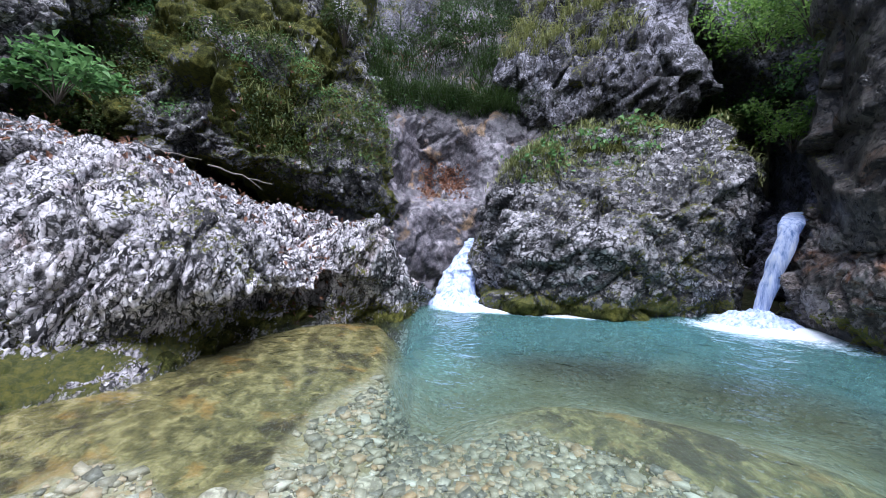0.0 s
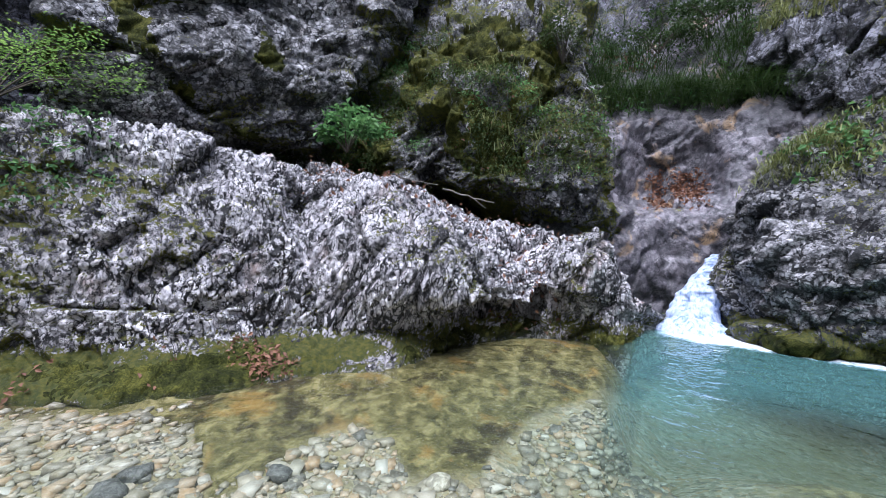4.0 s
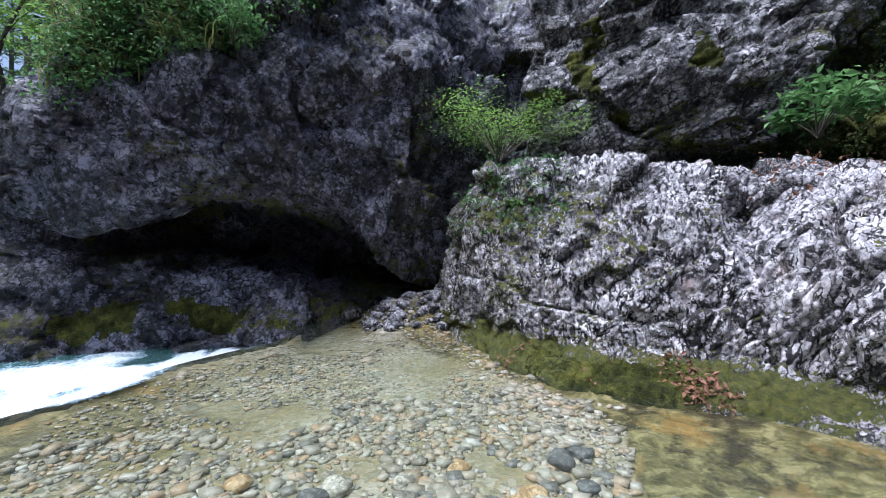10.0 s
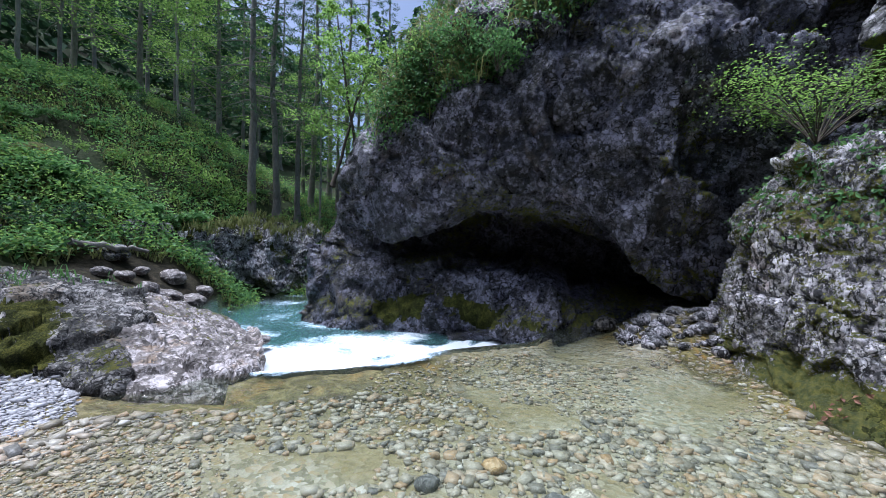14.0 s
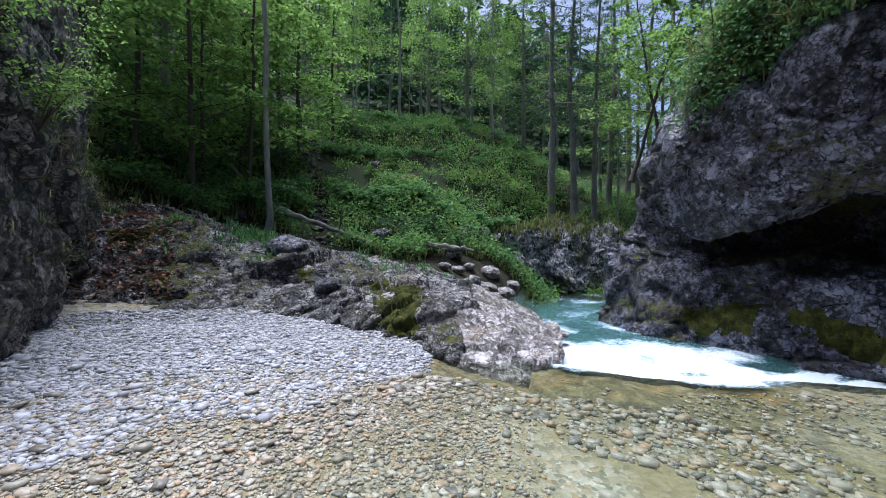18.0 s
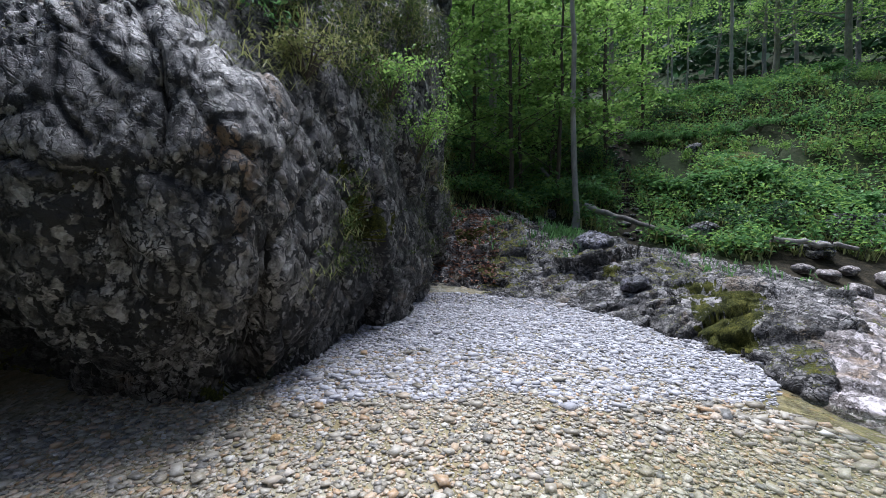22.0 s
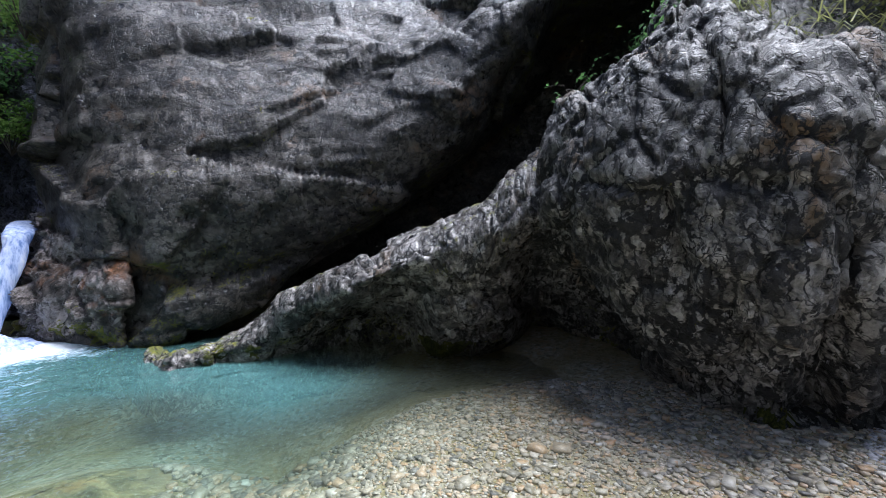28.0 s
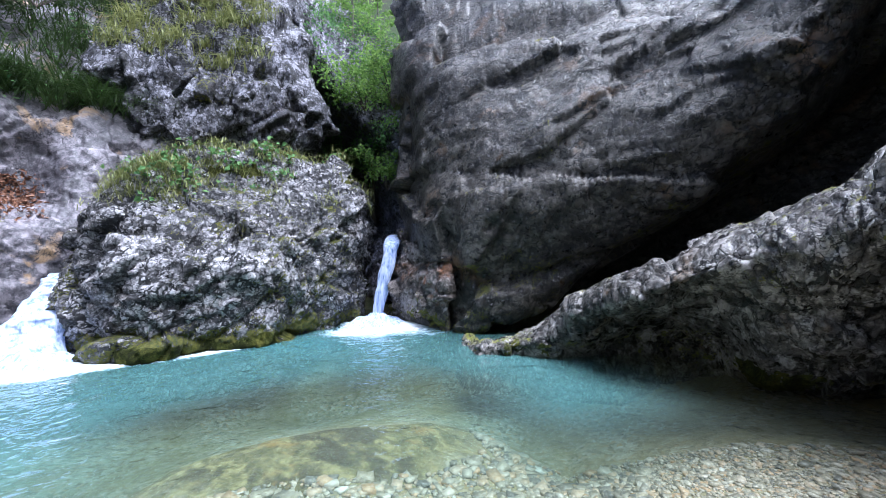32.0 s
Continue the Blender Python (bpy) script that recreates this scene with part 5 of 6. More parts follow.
shrub("fir_bush", "feathery yellow-green fir bush beside the slab's crest", at_polar(78.5, 7.8, 3.1), (1.6, 1.3, 1.25), 5200, .05, BEECH, 24, flat=.2)
shrub("leafy_bush", "broad-leaved bright green bush under the mossy crag", at_polar(43.5, 7.6, 3.0), (.75, .6, .8), 900, .13, HERB, 9)
shrub("leafy_bush", "dense yellow-green bush at the great boulder's edge", at_polar(-153.0, 6.35, 2.7), (.75, .75, 1.0), 3400, .05, BEECH, 14, flat=1.0)
shrub("leafy_bush", "green bush hanging over the cliff's brow", at_polar(118, 8.0, 5.5), (1.0, .8, .5), 900, .08, HERB, 12, flat=.8)
shrub("leafy_bush", "yellow-green bush on the cliff's shoulder", at_polar(128, 9.0, 5.0), (1.1, 1.1, 1.1), 900, .08, BEECH, 12, flat=.8)
shrub("leafy_bush", "small bush low on the cliff's face", at_polar(114, 7.6, 4.9), (.8, .6, .5), 1100, .08, HERB, 9, flat=.8)
shrub("leafy_bush", "yellow-green bush hanging on the great boulder", at_polar(-149, 5.45, 3.3), (.7, .6, .7), 1200, .055, BEECH, 14, flat=1.2)
shrub("leafy_bush", "mossy green bush high on the great boulder", at_polar(-151.5, 6.5, 4.2), (.8, .7, 1.1), 2200, .05, IVY, 14, flat=1.2)
shrub("leafy_bush", "straggling green plant on the boulder's shoulder", at_polar(-138, 4.3, 3.1), (.45, .4, .4), 900, .045, GRASS, 10, flat=1.2)
shrub("leafy_bush", "ferny green bush on the mossy crag", at_polar(27, 8.3, 4.3), (1.0, .7, .6), 1600, .055, IVY, 12, flat=1.0)
shrub("leafy_bush", "mossy green bush along the crag's edge", at_polar(14, 9.0, 5.2), (.6, .6, 1.2), 1600, .055, IVY, 12, flat=1.0)
shrub("leafy_bush", "dark green bush high in the gully", at_polar(2.5, 12.6, 6.6), (1.3, 1.0, .9), 1500, .09, DARKGRASS, 12, flat=.9)
shrub("leafy_bush", "dark green bush hanging in the gully", at_polar(-3.0, 13.4, 7.4), (1.6, 1.2, 1.0), 1700, .10, DARKGRASS, 12, flat=.9)
shrub("twiggy_plant", "thin sprig growing from a crack of the ridge", at_polar(-105, 5.4, 3.2), (.25, .25, .45), 60, .07, HERB, 5)
shrub("leafy_bush", "bright green bush in the slot above the falls", at_polar(-40.5, 12.5, 3.4), (1.2, 1.0, 1.2), 1800, .10, BEECH, 12, flat=.8)


shrub("leafy_bush", "bright green branches hanging over the slot", at_polar(-37.5, 13.6, 6.2), (1.8, 1.4, 1.6), 2600, .12, BEECH, 14, flat=.8)
shrub("leafy_bush", "bright green branches hanging beside the slot", at_polar(-41.5, 11.5, 5.6), (1.0, 1.0, 1.5), 1800, .10, BEECH, 12, flat=.8)


# ---- trees ----
def tree_meshes(kind, seed):
    """Trunk, limbs and foliage of one tree, its foot at the origin."""
    g = np.random.default_rng(seed)
    tall = {"beech": 13.0, "spruce": 19.0, "sapling": 5.0, "slim": 15.0}[kind]
    rad = {"beech": .17, "spruce": .19, "sapling": .04, "slim": .068}[kind]
    u = np.linspace(0, 1, 22)
    bend = np.cumsum(g.normal(size=(22, 2)) * .02 * tall / 10, 0)
    line = np.concatenate([bend - bend[0], (u * tall)[:, None] - .4], 1)
    flare = 1 + 1.0 * np.exp(-u * 40)
    trunk = tube(line, rad * flare * (1 - .85 * u) + .01, 10, .03)
    limbs, pts, nrm = [], [], []
    lo = {"beech": .22, "spruce": .3, "sapling": .15, "slim": .35}[kind]
    count = {"beech": 30, "spruce": 64, "sapling": 14, "slim": 22}[kind]
    per = {"beech": 170, "spruce": 60, "sapling": 110, "slim": 130}[kind]
    for i in range(count):
        f = lo + (1 - lo) * (i + g.uniform(0, 1)) / count
        base = np.array([np.interp(f, u, line[:, c]) for c in range(3)])
        a = i * 2.4 + g.uniform(-.5, .5)
        reach = tall * {"beech": .30, "spruce": .13, "sapling": .28, "slim": .2}[kind] * (1.15 - f) * g.uniform(.7, 1.2) + .3
        rise = {"beech": .25, "spruce": -.35, "sapling": .35, "slim": .2}[kind] * reach
        s = np.linspace(0, 1, 6)[:, None]
        tip = np.array([math.cos(a) * reach, math.sin(a) * reach, rise])
        ln = base + tip * s + np.array([0, 0, 1]) * np.sin(s * 3.1) * reach * .08 + g.normal(size=(6, 3)) * .05 * s * reach / 3
        limbs.append(tube(ln, np.linspace(rad * .32 * (1.1 - f), .006, 6), 5))
        k = per
        w = g.uniform(.25, 1.08, (k, 1)) ** .8
        at = np.stack([np.interp(w[:, 0], s[:, 0], ln[:, c]) for c in range(3)], -1)
        wide = reach * (.2 if kind != "spruce" else .13)
        off = g.normal(size=(k, 3)) * wide * (1.1 - w * .5) * np.array([1, 1, .16 if kind != "spruce" else .28])
        pts.append(at + off)
    pts = np.concatenate(pts)
    size = {"beech": .15, "spruce": .17, "sapling": .11, "slim": .13}[kind]
    lv = leaves(pts, np.zeros_like(pts) + [0, 0, 1.0], size, .7 if kind != "spruce" else .28, .2, .4 if kind != "spruce" else .55)
    mats = {"beech": (BARK, BEECH), "spruce": (BARK, FIR), "sapling": (TWIG, BEECH), "slim": (PALE_BARK, BEECH)}[kind]
    return (mesh_of("trunk", *trunk, mats[0]), mesh_of("limbs", *gather(limbs), mats[0]), mesh_of("foliage", *lv, mats[1], False))


def tree(kind, label, meshes):
    t = thing("tree", label, "tree", "trees of the forest")
    for name, me in zip(("trunk", "branchwork", "foliage"), meshes):
        tagged(part(name, me, t), kind="" if name == "trunk" else "stuff")
    return t


TREES = {
    "beech": [tree("beech", "young beech with grey trunk and light green leaves", tree_meshes("beech", s)) for s in (1, 2, 3)],
    "spruce": [tree("spruce", "tall dark green spruce on the slope", tree_meshes("spruce", s)) for s in (4, 5)],
    "slim": [tree("slim", "slim pale-barked tree with sparse leaves", tree_meshes("slim", s)) for s in (6, 7)],
    "sapling": [tree("sapling", "thin sapling with spread yellow-green leaves", tree_meshes("sapling", s)) for s in (8, 9)],
}
PLACED = []


def plant(kind, az, d, scale=1.0, lean=(0, 0), z=None):
    """Stands a tree on the ground at a bearing and distance."""
    k = len(PLACED)
    src = TREES[kind][k % len(TREES[kind])]
    h = float(ground_height(np.array(float(az)), np.array(float(d)))) if z is None else z
    m = Matrix.Translation(Vector(at_polar(az, d, h))) @ pose(0, 0, 0, lean[0], lean[1], (k * 137) % 360) @ Matrix.Scale(scale, 4)
    if src not in PLACED:
        src.matrix_basis = m
        PLACED.append(src)
    else:
        c = copy_thing(src, m)
        c.scale = (scale,) * 3
        PLACED.append(c)


# those that stand out, then the forest behind
plant("slim", 185.4, 12.2, 1.15, (0, 1))
plant("slim", 168.0, 25.5, 1.2)
plant("slim", 154.8, 25.0, .9, (4, 8))
plant("spruce", 146.8, 21.0, 1.0)
plant("spruce", 143.8, 23.0, .95)
plant("spruce", 141.2, 23.5, .8)
plant("slim", 172.5, 25.0, .8)
plant("slim", 174.5, 24.0, .7)
plant("slim", 199.5, 17.0, .9, (0, -6))
plant("beech", 196.5, 19.0, .9)
plant("sapling", 192.5, 14.0, 1.3)
plant("sapling", 188.5, 15.0, 1.2)
plant("beech", 181.0, 27.0, 1.0)
plant("beech", 176.5, 30.0, 1.0)
plant("beech", 164.0, 30.0, 1.0)
plant("beech", 158.5, 28.0, 1.0)
plant("beech", 150.5, 26.0, .9)
plant("sapling", 136.2, 11.6, 1.0, (0, 18), 3.6)
plant("sapling", 134.0, 11.8, .9, (6, 10), 4.6)
plant("sapling", -38.5, 16.5, 1.3, (0, 0), 3.2)
plant("beech", -36.5, 22.0, .7, (0, 0), 3.0)
plant("beech", -41.0, 23.0, .75, (0, 0), 3.5)
plant("beech", -34.5, 27.0, .9, (0, 0), 3.0)
plant("beech", -39.5, 19.0, .7, (0, 0), 5.0)
plant("beech", -36.0, 17.5, .6, (0, 0), 6.5)
plant("sapling", -43.5, 13.6, .9, (0, 0), 4.6)
for az, d, kind, k in ((139.4, 27, "spruce", 1.0), (137.2, 33, "spruce", 1.1), (134.6, 30, "spruce", 1.0), (132.3, 36, "spruce", 1.2), (138.2, 24, "slim", .9), (136.0, 26, "beech", .8), (133.4, 25, "beech", .8), (140.6, 30, "beech", .9)):
    plant(kind, az, d, k)
for az, d, k in ((190.0, 19.5, .8), (203.0, 16.5, .75)):
    plant("beech", az, d, k)
for az, d, k in ((193.5, 12.9, 1.7), (187.6, 13.4, 1.6), (199.0, 13.8, 1.8), (181.5, 16.0, 1.6), (204.0, 13.4, 1.7)):
    plant("sapling", az, d, k)
for i in range(10):
    plant("sapling", 177 + 28 * ((i * .618034 + .3) % 1), 15.5 + 10 * ((i * .4142) % 1), 1.5 + .9 * ((i * .7) % 1))
for i in range(30):
    az = 129 + 80 * ((i * .618034) % 1)
    if 130 < az < 141.5:
        continue
    plant("spruce" if i % 5 < 3 else ("beech" if i % 5 == 3 else "slim"), az, 27 + 26 * ((i * .381 + .13) % 1), .8 + .5 * ((i * .77) % 1))
for i in range(2):
    az = 196 + 30 * ((i * .618034) % 1)
    plant("beech" if i % 2 else "slim", az, 16 + 10 * ((i * .41) % 1), .7 + .4 * ((i * .7) % 1))


def far_woods():
    """The wooded mountainside beyond, tree upon tree."""
    pieces = []
    for i in range(420):
        az = 125 + 90 * ((i * .618034) % 1)
        if 131.5 < az < 138:
            continue
        d = 52 + 95 * ((i * .7548) % 1)
        h = float(ground_height(np.array(az), np.array(d)))
        base = np.array(at_polar(az, d, h))
        tall = rng.uniform(13, 22)
        k = 120
        f = rng.uniform(.0, 1, k)
        r = (1.05 - f) * tall * .17 * np.sqrt(rng.uniform(.15, 1, k))
        a = rng.uniform(0, 2 * math.pi, k)
        q = base + np.stack([np.cos(a) * r, np.sin(a) * r, f * tall], -1)
        pieces.append(leaves(q, np.stack([np.cos(a) * .6, np.sin(a) * .6, np.ones(k)], -1), 1.3, .75, .2, .4))
    stuff("far_woods", "misty conifer forest on the mountainside", "forest", pieces, FIR)


far_woods()


def undergrowth():
    """Herbs, ferns and low bushes all over the slope."""
    n = 26000
    az = rng.uniform(134, 208, n)
    d = 10.2 + 24 * rng.uniform(0, 1, n) ** 1.4
    p = polar(az, d, ground_height(az, d))
    clump = fbm(p * np.array([.55, .55, 0]), 3, 301)
    keep = (clump > -.3) & (d > 12 + 2.2 * np.clip((166 - az) / 7, 0, 1) + 1.2 * clump) & ~((np.abs(az - 178.2 - (d - 12) * .25) < 1.0) & (d > 11)) & ~((az > 195) & (d < 12.3)) & ~((az < 146) & (d < 17.5))
    p, clump = p[keep], clump[keep]
    up = np.zeros_like(p) + [0, 0, 1.0]
    half = len(p) // 2
    for lo, hi, name, mat, size in ((0, half, "hill_herbs", HERB, .15), (half, len(p), "hill_bushes", BEECH, .12)):
        q = p[lo:hi] + up[lo:hi] * np.clip(clump[lo:hi, None] + .3, 0, 1.2) * .9
        stuff(name, "dense green herbs covering the forest slope", "plants", [leaves(*clumped(q, up[lo:hi], 6, .18, .3), size)], mat)
    g = p[::5]
    stuff("hill_grass", "long grass between the herbs of the slope", "grass", [blades(np.repeat(g, 6, 0) + rng.normal(size=(len(g) * 6, 3)) * [.1, .1, .02], .45, .8, .018)], GRASS)


undergrowth()


def slope_bushes():
    """Ferns and low bushes that stand out of the herbs."""
    kinds = [shrub("slope_bush", "leafy green bush among the herbs of the slope", (0, 0, 0), (.7, .7, h), 420, leaf, mat, 8, flat=f)
             for h, leaf, mat, f in ((.6, .13, HERB, .5), (.9, .10, BEECH, .9), (.5, .16, HERB, .3), (.75, .09, FIR, .8))]
    first = set()
    for i in range(150):
        az = 137 + 70 * ((i * .618034 + .21) % 1)
        d = 12.2 + 14 * ((i * .7548 + .4) % 1)
        if (az < 152 and d < 19) or d < 13 + 2.5 * (az < 164) or (az > 193 and d < 13.5) or abs(az - 178.2 - (d - 12) * .25) < 1.6:
            continue
        k = kinds[i % 4]
        m = Matrix.Translation(Vector(at_polar(az, d, bed_z(az, d) + .05))) @ pose(0, 0, 0, 0, 0, i * 77) @ Matrix.Scale(.7 + .7 * ((i * .37) % 1), 4)
        if i % 4 not in first:
            first.add(i % 4)
            k.matrix_basis = m
        else:
            c = copy_thing(k, m)
            c.scale = m.to_scale()


def bed_z(az, d):
    return float(ground_height(np.array(float(az)), np.array(float(d))))


slope_bushes()


def log(label, a, b, r, twigs=0):
    """A fallen trunk from a to b (bearing, distance, height over the ground)."""
    ends = [np.array(at_polar(q[0], q[1], float(ground_height(np.array(float(q[0])), np.array(float(q[1])))) + q[2])) for q in (a, b)]
    u = np.linspace(0, 1, 14)[:, None]
    line = ends[0] * (1 - u) + ends[1] * u + rng.normal(size=(14, 3)) * .02
    t = thing("fallen_log", label, "log", "fallen wood on the slope")
    part("stem", mesh_of("stem", *tube(line, np.linspace(r, r * .6, 14), 9, .05), BARK), t)
    for _ in range(twigs):
        s = line[rng.integers(3, 13)]
        e = s + rng.normal(size=3) * .25 + [0, 0, .3]
        part("branch", mesh_of("branch", *tube(np.stack([s, (s + e) / 2 + .03, e]), [.018, .012, .005], 5), TWIG), t)


log("long fallen grey trunk lying across the slope", (185.0, 13.0, .35), (172.0, 12.0, .25), .09, 3)
log("fallen trunk leaning down the wooded slope", (198.0, 18.0, .5), (186.5, 14.0, .35), .10, 4)
log("grey log lying in the herbs near the stream", (164.0, 12.6, .45), (157.5, 13.6, .4), .08, 1)
for k in range(7):
    log("bare branch in a heap of dead wood", (189.5 + .9 * k, 11.0 + .18 * (k % 3), .25 + .05 * (k % 3)), (193.5 + .7 * k, 11.6 - .2 * (k % 4), .4 + .06 * (k % 2)), .035, 1)


def twig(label, a, b, r):
    """A thin dead stick from a to b (bearing, distance, height)."""
    ends = [np.array(at_polar(*q)) for q in (a, b)]
    u = np.linspace(0, 1, 9)[:, None]
    line = ends[0] * (1 - u) + ends[1] * u + rng.normal(size=(9, 3)) * .015
    t = thing("dead_stick", label, "stick", "dead sticks on the rocks")
    part("stem", mesh_of("stem", *tube(line, np.linspace(r, r * .5, 9), 6, .05), BARK), t)
    e = line[5] + (line[8] - line[5]) * .6 + rng.normal(size=3) * .08
    part("side_twig", mesh_of("side_twig", *tube(np.stack([line[5], (line[5] + e) / 2, e]), [r * .5, r * .4, r * .2], 5), BARK), t)


twig("bare grey stick leaning on the chip heap", (88.0, 7.75, .42), (91.5, 7.5, .62), .012)
twig("thin bare stick lying on the chip heap", (89.5, 7.6, .5), (92.5, 7.9, .5), .010)
twig("dead stick lying behind the slab's crest", (30.0, 6.9, 2.32), (23.0, 7.2, 2.12), .014)
twig("dead stick lying behind the slab's crest", (36.5, 6.9, 2.5), (31.0, 7.3, 2.42), .012)


# ---- stones ----
def stone_shape(seed, flat=.6, detail=3):
    """A rounded, chipped stone about 1 m across."""
    bm = bmesh.new()
    bmesh.ops.create_icosphere(bm, subdivisions=detail, radius=.5)
    v = np.array([x.co for x in bm.verts])
    f = np.array([[x.index for x in q.verts] for q in bm.faces])
    bm.free()
    a, _ = facets(v * 1.7 + seed * 3.1, seed)
    v = v * (1 + .22 * a + .12 * fbm(v * 2.2 + seed, 3, seed) + .03 * fbm(v * 9, 3, seed))[:, None]
    return v * np.array([1, .8, flat]), f


def loose_stone(label, az, d, z, size, mat, seed, flat=.6, detail=3, group="", moss=.0):
    v, f = stone_shape(seed, flat, detail)
    ob = part("stone", mesh_of("stone", v * size, f, mat, True, moss=np.full(len(v), moss)))
    ob.matrix_world = Matrix.Translation(Vector(at_polar(az, d, z))) @ pose(0, 0, 0, 0, 0, seed * 53)
    return tagged(ob, label, "stone", group)


GREY_STONE = rock_material("dark_grey_stone", (.05, .05, .05), (.10, .10, .10), (.18, .18, .175), lichen_glint_amount=.05, stain_amount=.05, bump=.2)
OCHRE_STONE = rock_material("ochre_stone", (.24, .15, .06), (.42, .28, .13), (.55, .42, .26), lichen_glint_amount=.05, stain_amount=.3, bump=.2)
BUFF_STONE = rock_material("buff_stone", (.22, .20, .16), (.40, .37, .30), (.58, .55, .47), lichen_glint_amount=.1, stain_amount=.2, bump=.2)


def stones():
    loose_stone("dark hollowed block standing on the ledge", 182.8, 8.9, 1.42, .85, DARK, 3, .7, 4)
    loose_stone("dark rounded block in the ledge", 177.5, 7.6, .75, .6, DARK, 5, .55, 4)
    loose_stone("pale boulder at the stream's edge", 156.0, 12.0, .25, .9, SHELF, 6, .5, 4)
    loose_stone("tan boulder at the stream's edge", 153.0, 12.6, .05, .8, SHELF, 8, .45, 4)
    loose_stone("grey boulder among the herbs", 160.5, 13.5, bed_z(160.5, 13.5) + .1, .8, GREY, 9, .6, 4, "", .3)
    loose_stone("grey boulder among the herbs", 159.0, 15.5, bed_z(159, 15.5) + .1, 1.1, GREY, 10, .7, 4, "", .3)
    loose_stone("mossy knoll on the slope", 167.0, 17.5, bed_z(167, 17.5) + .1, 1.9, GREY, 12, .6, 4, "", .75)
    for i, (az, d, s) in enumerate(((170.5, 13.2, .8), (174.0, 12.4, .5), (163.5, 14.6, .7), (188.5, 12.6, .45), (156.5, 16.5, .9), (171.5, 18.5, .8), (183.5, 16.5, .6), (194.0, 12.9, .4))):
        loose_stone("mossy grey rock half buried in the slope", az, d, bed_z(az, d) + .12, s, GREY, 220 + i, .7, 4, "rocks of the slope", .25)
    for i, (az, d, s) in enumerate(((151.5, 11.2, .5), (154.5, 11.4, .45), (157.5, 11.8, .6), (159.5, 12.4, .5), (161.5, 12.0, .45), (155.0, 13.2, .7), (158.0, 13.0, .4), (152.0, 13.6, .6))):
        loose_stone("pale tan boulder along the stream's bank", az, d, max(-.3, bed_z(az, d)) + .1, s, SHELF, 240 + i, .55, 4, "boulders of the stream's bank")
    loose_stone("tan rock in the rapids", 146.0, 8.4, -.25, .5, SHELF, 13, .4)
    loose_stone("tan rock in the rapids", 148.5, 7.4, -.15, .8, SHELF, 14, .35)
    loose_stone("wet tan rock beside the rapids", 150.0, 9.6, -.2, .9, SHELF, 15, .35)
    loose_stone("pale angular chip on the rubble", 93.2, 8.2, .32, .3, BUFF_STONE, 16, .8)
    loose_stone("mossy block at the cave's mouth", 99.0, 8.6, .1, .6, WARM, 17, .5)
    k = 20
    for az, d, s, mat, what in ((70.0, 3.25, .26, GREY_STONE, "dark grey"), (66.5, 3.0, .17, GREY_STONE, "dark grey"), (67.5, 3.4, .2, GREY_STONE, "dark grey"), (73.5, 2.75, .24, OCHRE_STONE, "ochre"),
                                (75.6, 2.62, .22, OCHRE_STONE, "ochre"), (72.0, 2.65, .22, BUFF_STONE, "buff"), (104.5, 2.8, .22, GREY_STONE, "dark grey"), (106.5, 2.62, .22, GREY_STONE, "dark grey"),
                                (101.5, 2.9, .26, BUFF_STONE, "buff"), (113.5, 3.2, .2, OCHRE_STONE, "ochre"), (99.0, 2.5, .2, BUFF_STONE, "buff"), (117.5, 2.55, .26, GREY_STONE, "dark grey"),
                                (108.0, 2.5, .25, BUFF_STONE, "buff"), (92.0, 2.9, .18, BUFF_STONE, "buff"), (52.0, 3.0, .2, GREY_STONE, "dark grey"), (30.0, 2.7, .2, BUFF_STONE, "buff"),
                                (342.0, 2.55, .24, GREY_STONE, "dark grey"), (350.0, 2.45, .2, BUFF_STONE, "buff"), (10.0, 2.8, .22, BUFF_STONE, "buff"), (240.5, 2.7, .12, OCHRE_STONE, "orange"),
                                (226.0, 3.1, .1, OCHRE_STONE, "orange"), (287.0, 2.3, .14, BUFF_STONE, "buff"), (234.0, 2.5, .11, OCHRE_STONE, "orange"), (127.0, 2.6, .18, BUFF_STONE, "buff"),
                                (123.0, 2.9, .2, GREY_STONE, "dark grey"), (88.0, 2.45, .22, BUFF_STONE, "buff"), (84.0, 3.1, .18, OCHRE_STONE, "ochre"), (60.0, 2.6, .2, BUFF_STONE, "buff")):
        loose_stone(what + " rounded stone lying on the shallow bed", az, d, bed_z(az, d) + s * .12, s, mat, k, .5, 3, "loose stones on the bed")
        k += 1
    for i in range(110):
        az, d = 84 + 14 * ((i * .618) % 1) ** 1.2, 7.15 + 1.6 * ((i * .7548) % 1)
        s = .09 + .26 * ((i * .77) % 1) ** 2
        loose_stone("grey angular rubble beside the cave", az, d, max(.02, bed_z(az, d)) + .12 * s, s, (SLAB, GREY, SLAB)[i % 3], 60 + i, .7, 2, "rubble between slab and cliff")


stones()


def path_stones():
    """Flat stones trodden into the path that climbs the slope."""
    for i in range(46):
        d = 12 + 13 * i / 46
        az = 178.2 + (d - 12) * .25 + .9 * math.sin(i * 2.4)
        loose_stone("flat brown stone of the climbing path", az, d, bed_z(az, d) + .02, .22 + .2 * ((i * .618) % 1), BROWN, 140 + i, .4, 2, "stones of the path")


path_stones()


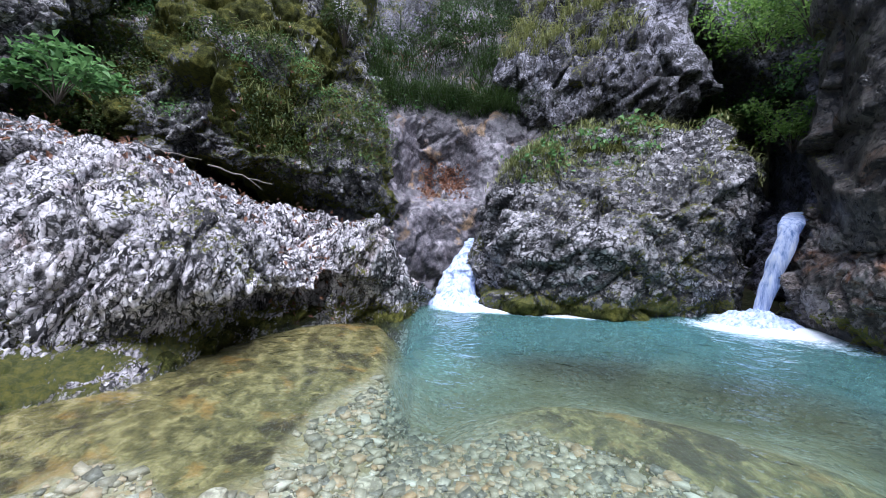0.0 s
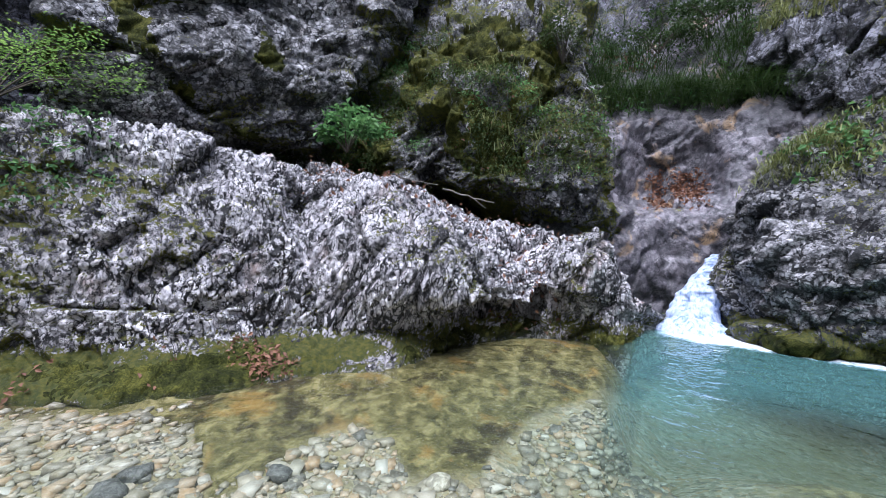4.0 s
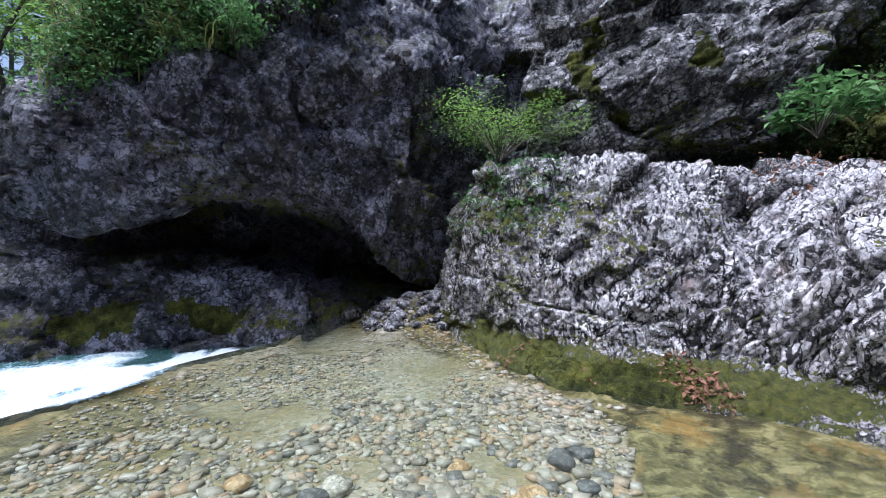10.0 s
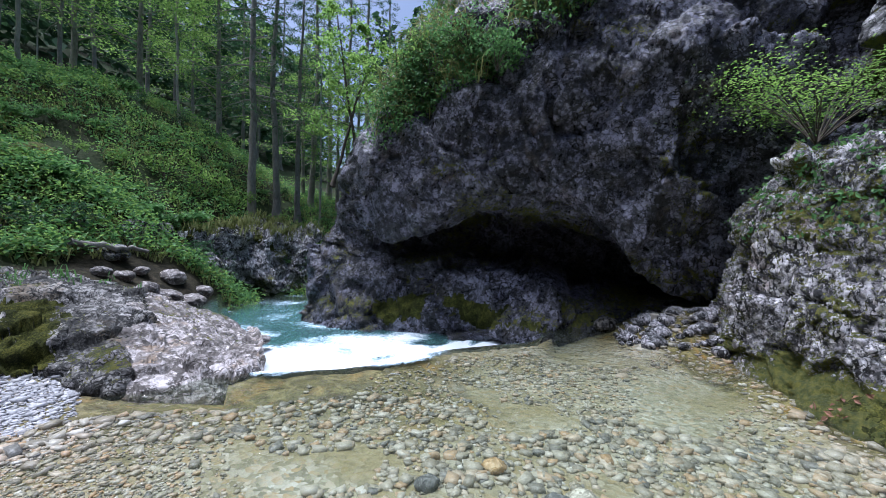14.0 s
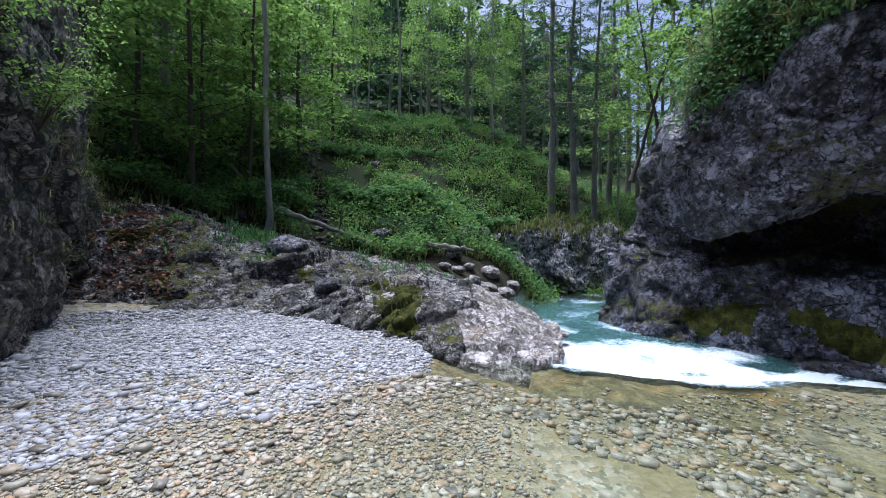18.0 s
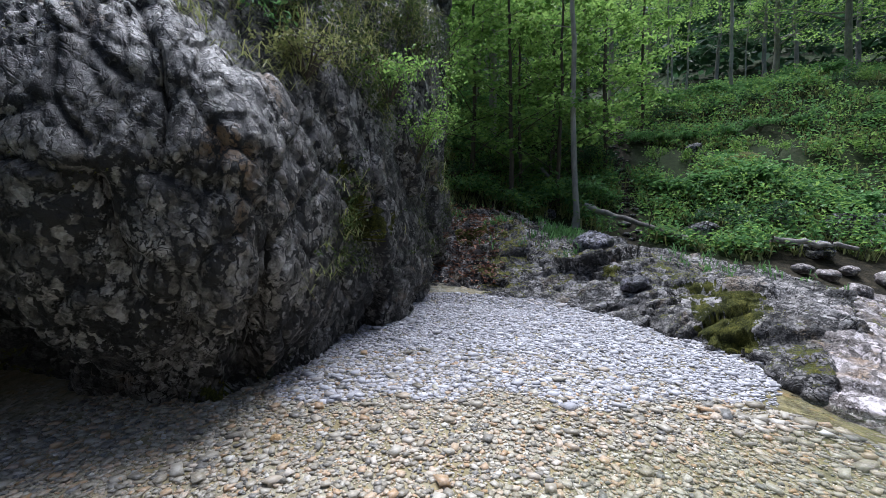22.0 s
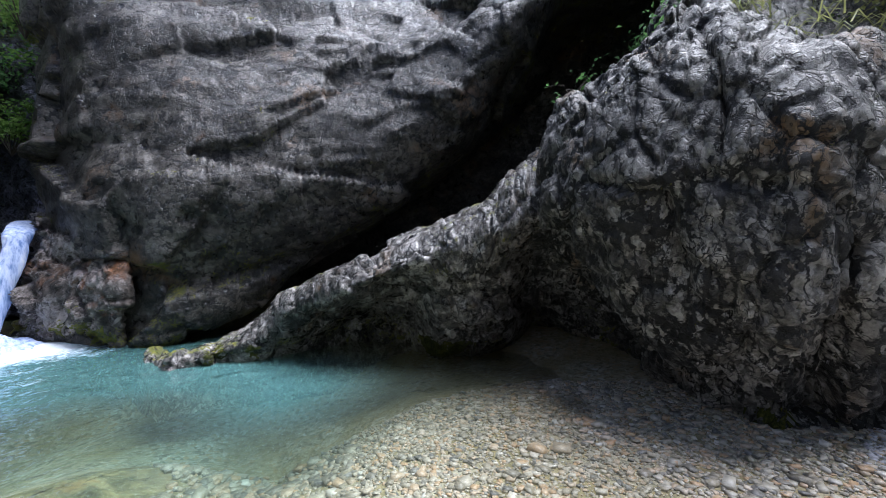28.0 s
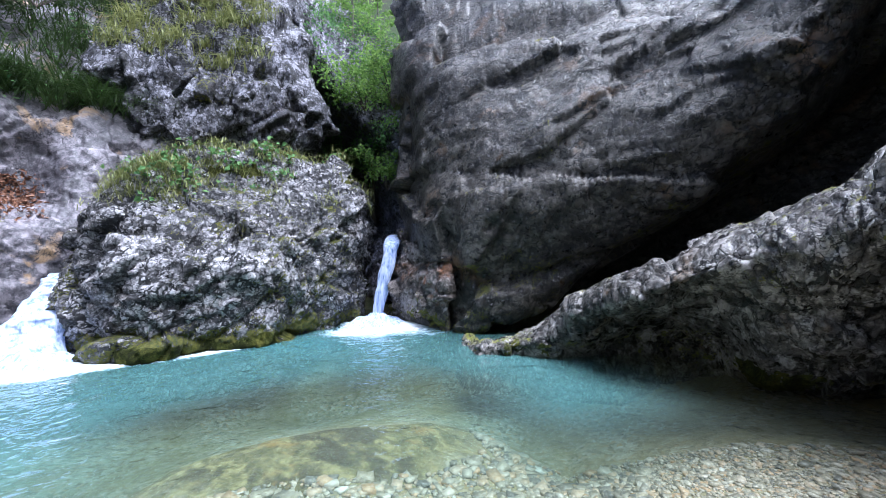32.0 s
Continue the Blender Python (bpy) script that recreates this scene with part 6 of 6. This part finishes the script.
def pebbles(name, label, az, d, size, mat, lift=.25, flat=.75):
    """Thousands of small stones lying on the ground sheet."""
    box = np.array([(x, y, z) for x in (-1, 1) for y in (-1, 1) for z in (-1, 1)]) * .5
    faces = np.array([(0, 1, 3, 2), (4, 6, 7, 5), (0, 4, 5, 1), (2, 3, 7, 6), (0, 2, 6, 4), (1, 5, 7, 3)])
    n = len(az)
    q = box[None] * rng.uniform(.6, 1.05, (n, 8, 1)) * (1 + .16 * rng.normal(size=(n, 8, 3))) * np.stack([rng.uniform(.9, 1.4, n), rng.uniform(.7, 1.1, n), rng.uniform(.6, 1.1, n) * flat], -1)[:, None]
    a = rng.uniform(0, 2 * math.pi, n)
    c, s = np.cos(a)[:, None], np.sin(a)[:, None]
    q = np.stack([q[..., 0] * c - q[..., 1] * s, q[..., 0] * s + q[..., 1] * c, q[..., 2] + .12 * q[..., 0] * rng.normal(size=(n, 1))], -1) * size[:, None, None]
    base = polar(az, d, ground_height(az, d) + size * flat * lift)
    v = (q + base[:, None]).reshape(-1, 3)
    f = (faces[None] + 8 * np.arange(n)[:, None, None]).reshape(-1, 4)
    return tagged(part(name, mesh_of(name, v, f, mat, True)), label, "pebbles", kind="stuff")


def even(n, d0, d1):
    return np.sqrt(rng.uniform(d0 * d0, d1 * d1, n))


def all_pebbles():
    n = 60000
    az, d = rng.uniform(163, 226, n), even(n, 3.4, 7.7)
    edge = 3.5 + .9 * np.clip((186 - az) / 20, 0, 1.5) + .25 * vnoise(np.stack([az * .2, d, d * 0], -1), 4)
    k = (d > edge) & (rng.uniform(size=n) < np.clip((ground_height(az, d, False) + .02) / .08, 0, 1))
    pebbles("white_pebbles", "dry pale grey pebbles heaped in a gravel bank", az[k], d[k], rng.gamma(1.5, .0095, k.sum()) + .011, WHITE_PEBBLE, .25, .6)
    n = 56000
    az, d = rng.uniform(146, 285, n), even(n, .3, 4.6)
    k = rng.uniform(size=n) < np.clip((az + 6 * vnoise(polar(az, d, 0.0) * .9, 6) - 148) / 20, 0, 1)
    az, d, n = az[k], d[k], int(k.sum())
    pebbles("brown_pebbles", "wet ochre and grey pebbles along the water's edge", az, d, rng.gamma(1.4, .0095, n) + .010, BROWN_PEBBLE, .2, .55)
    n = 25000
    az, d = rng.uniform(-75, 172, n), even(n, .3, 4.6)
    w = fbm(polar(az, d, 0.0) * np.array([.7, .7, 0]), 3, 401)
    k = (w > -.3 + .2 * (az > 95)) & (rng.uniform(size=n) < np.where(az > 95, .6, 1)) & (((az + 29) / 24) ** 2 + ((d - 4.35) / .75) ** 2 > 1 + 1.0 * w) & (rng.uniform(size=n) < np.clip((172 - az) / 22, 0, 1)) & ~((az > 1) & (az < 103) & (d + .35 * w > curve(SHELF_EDGE, az)))
    pebbles("bed_stones", "rounded pale stones covering the clear shallow bed", az[k], d[k], np.minimum(rng.gamma(1.5, .021, k.sum()), .1) + .018, BROWN_PEBBLE, .1, .65)
    n = 9000
    az, d = rng.uniform(62, 140, n), even(n, 4.2, 7.9)
    w = fbm(polar(az, d, 0.0) * np.array([.9, .9, 0]), 3, 403)
    k = (w > -.05) & (d < curve(LIP, az) - .25)
    pebbles("gravel", "small rounded gravel under clear shallow water", az[k], d[k], rng.gamma(1.5, .014, k.sum()) + .016, BROWN_PEBBLE, .1, .6)


all_pebbles()
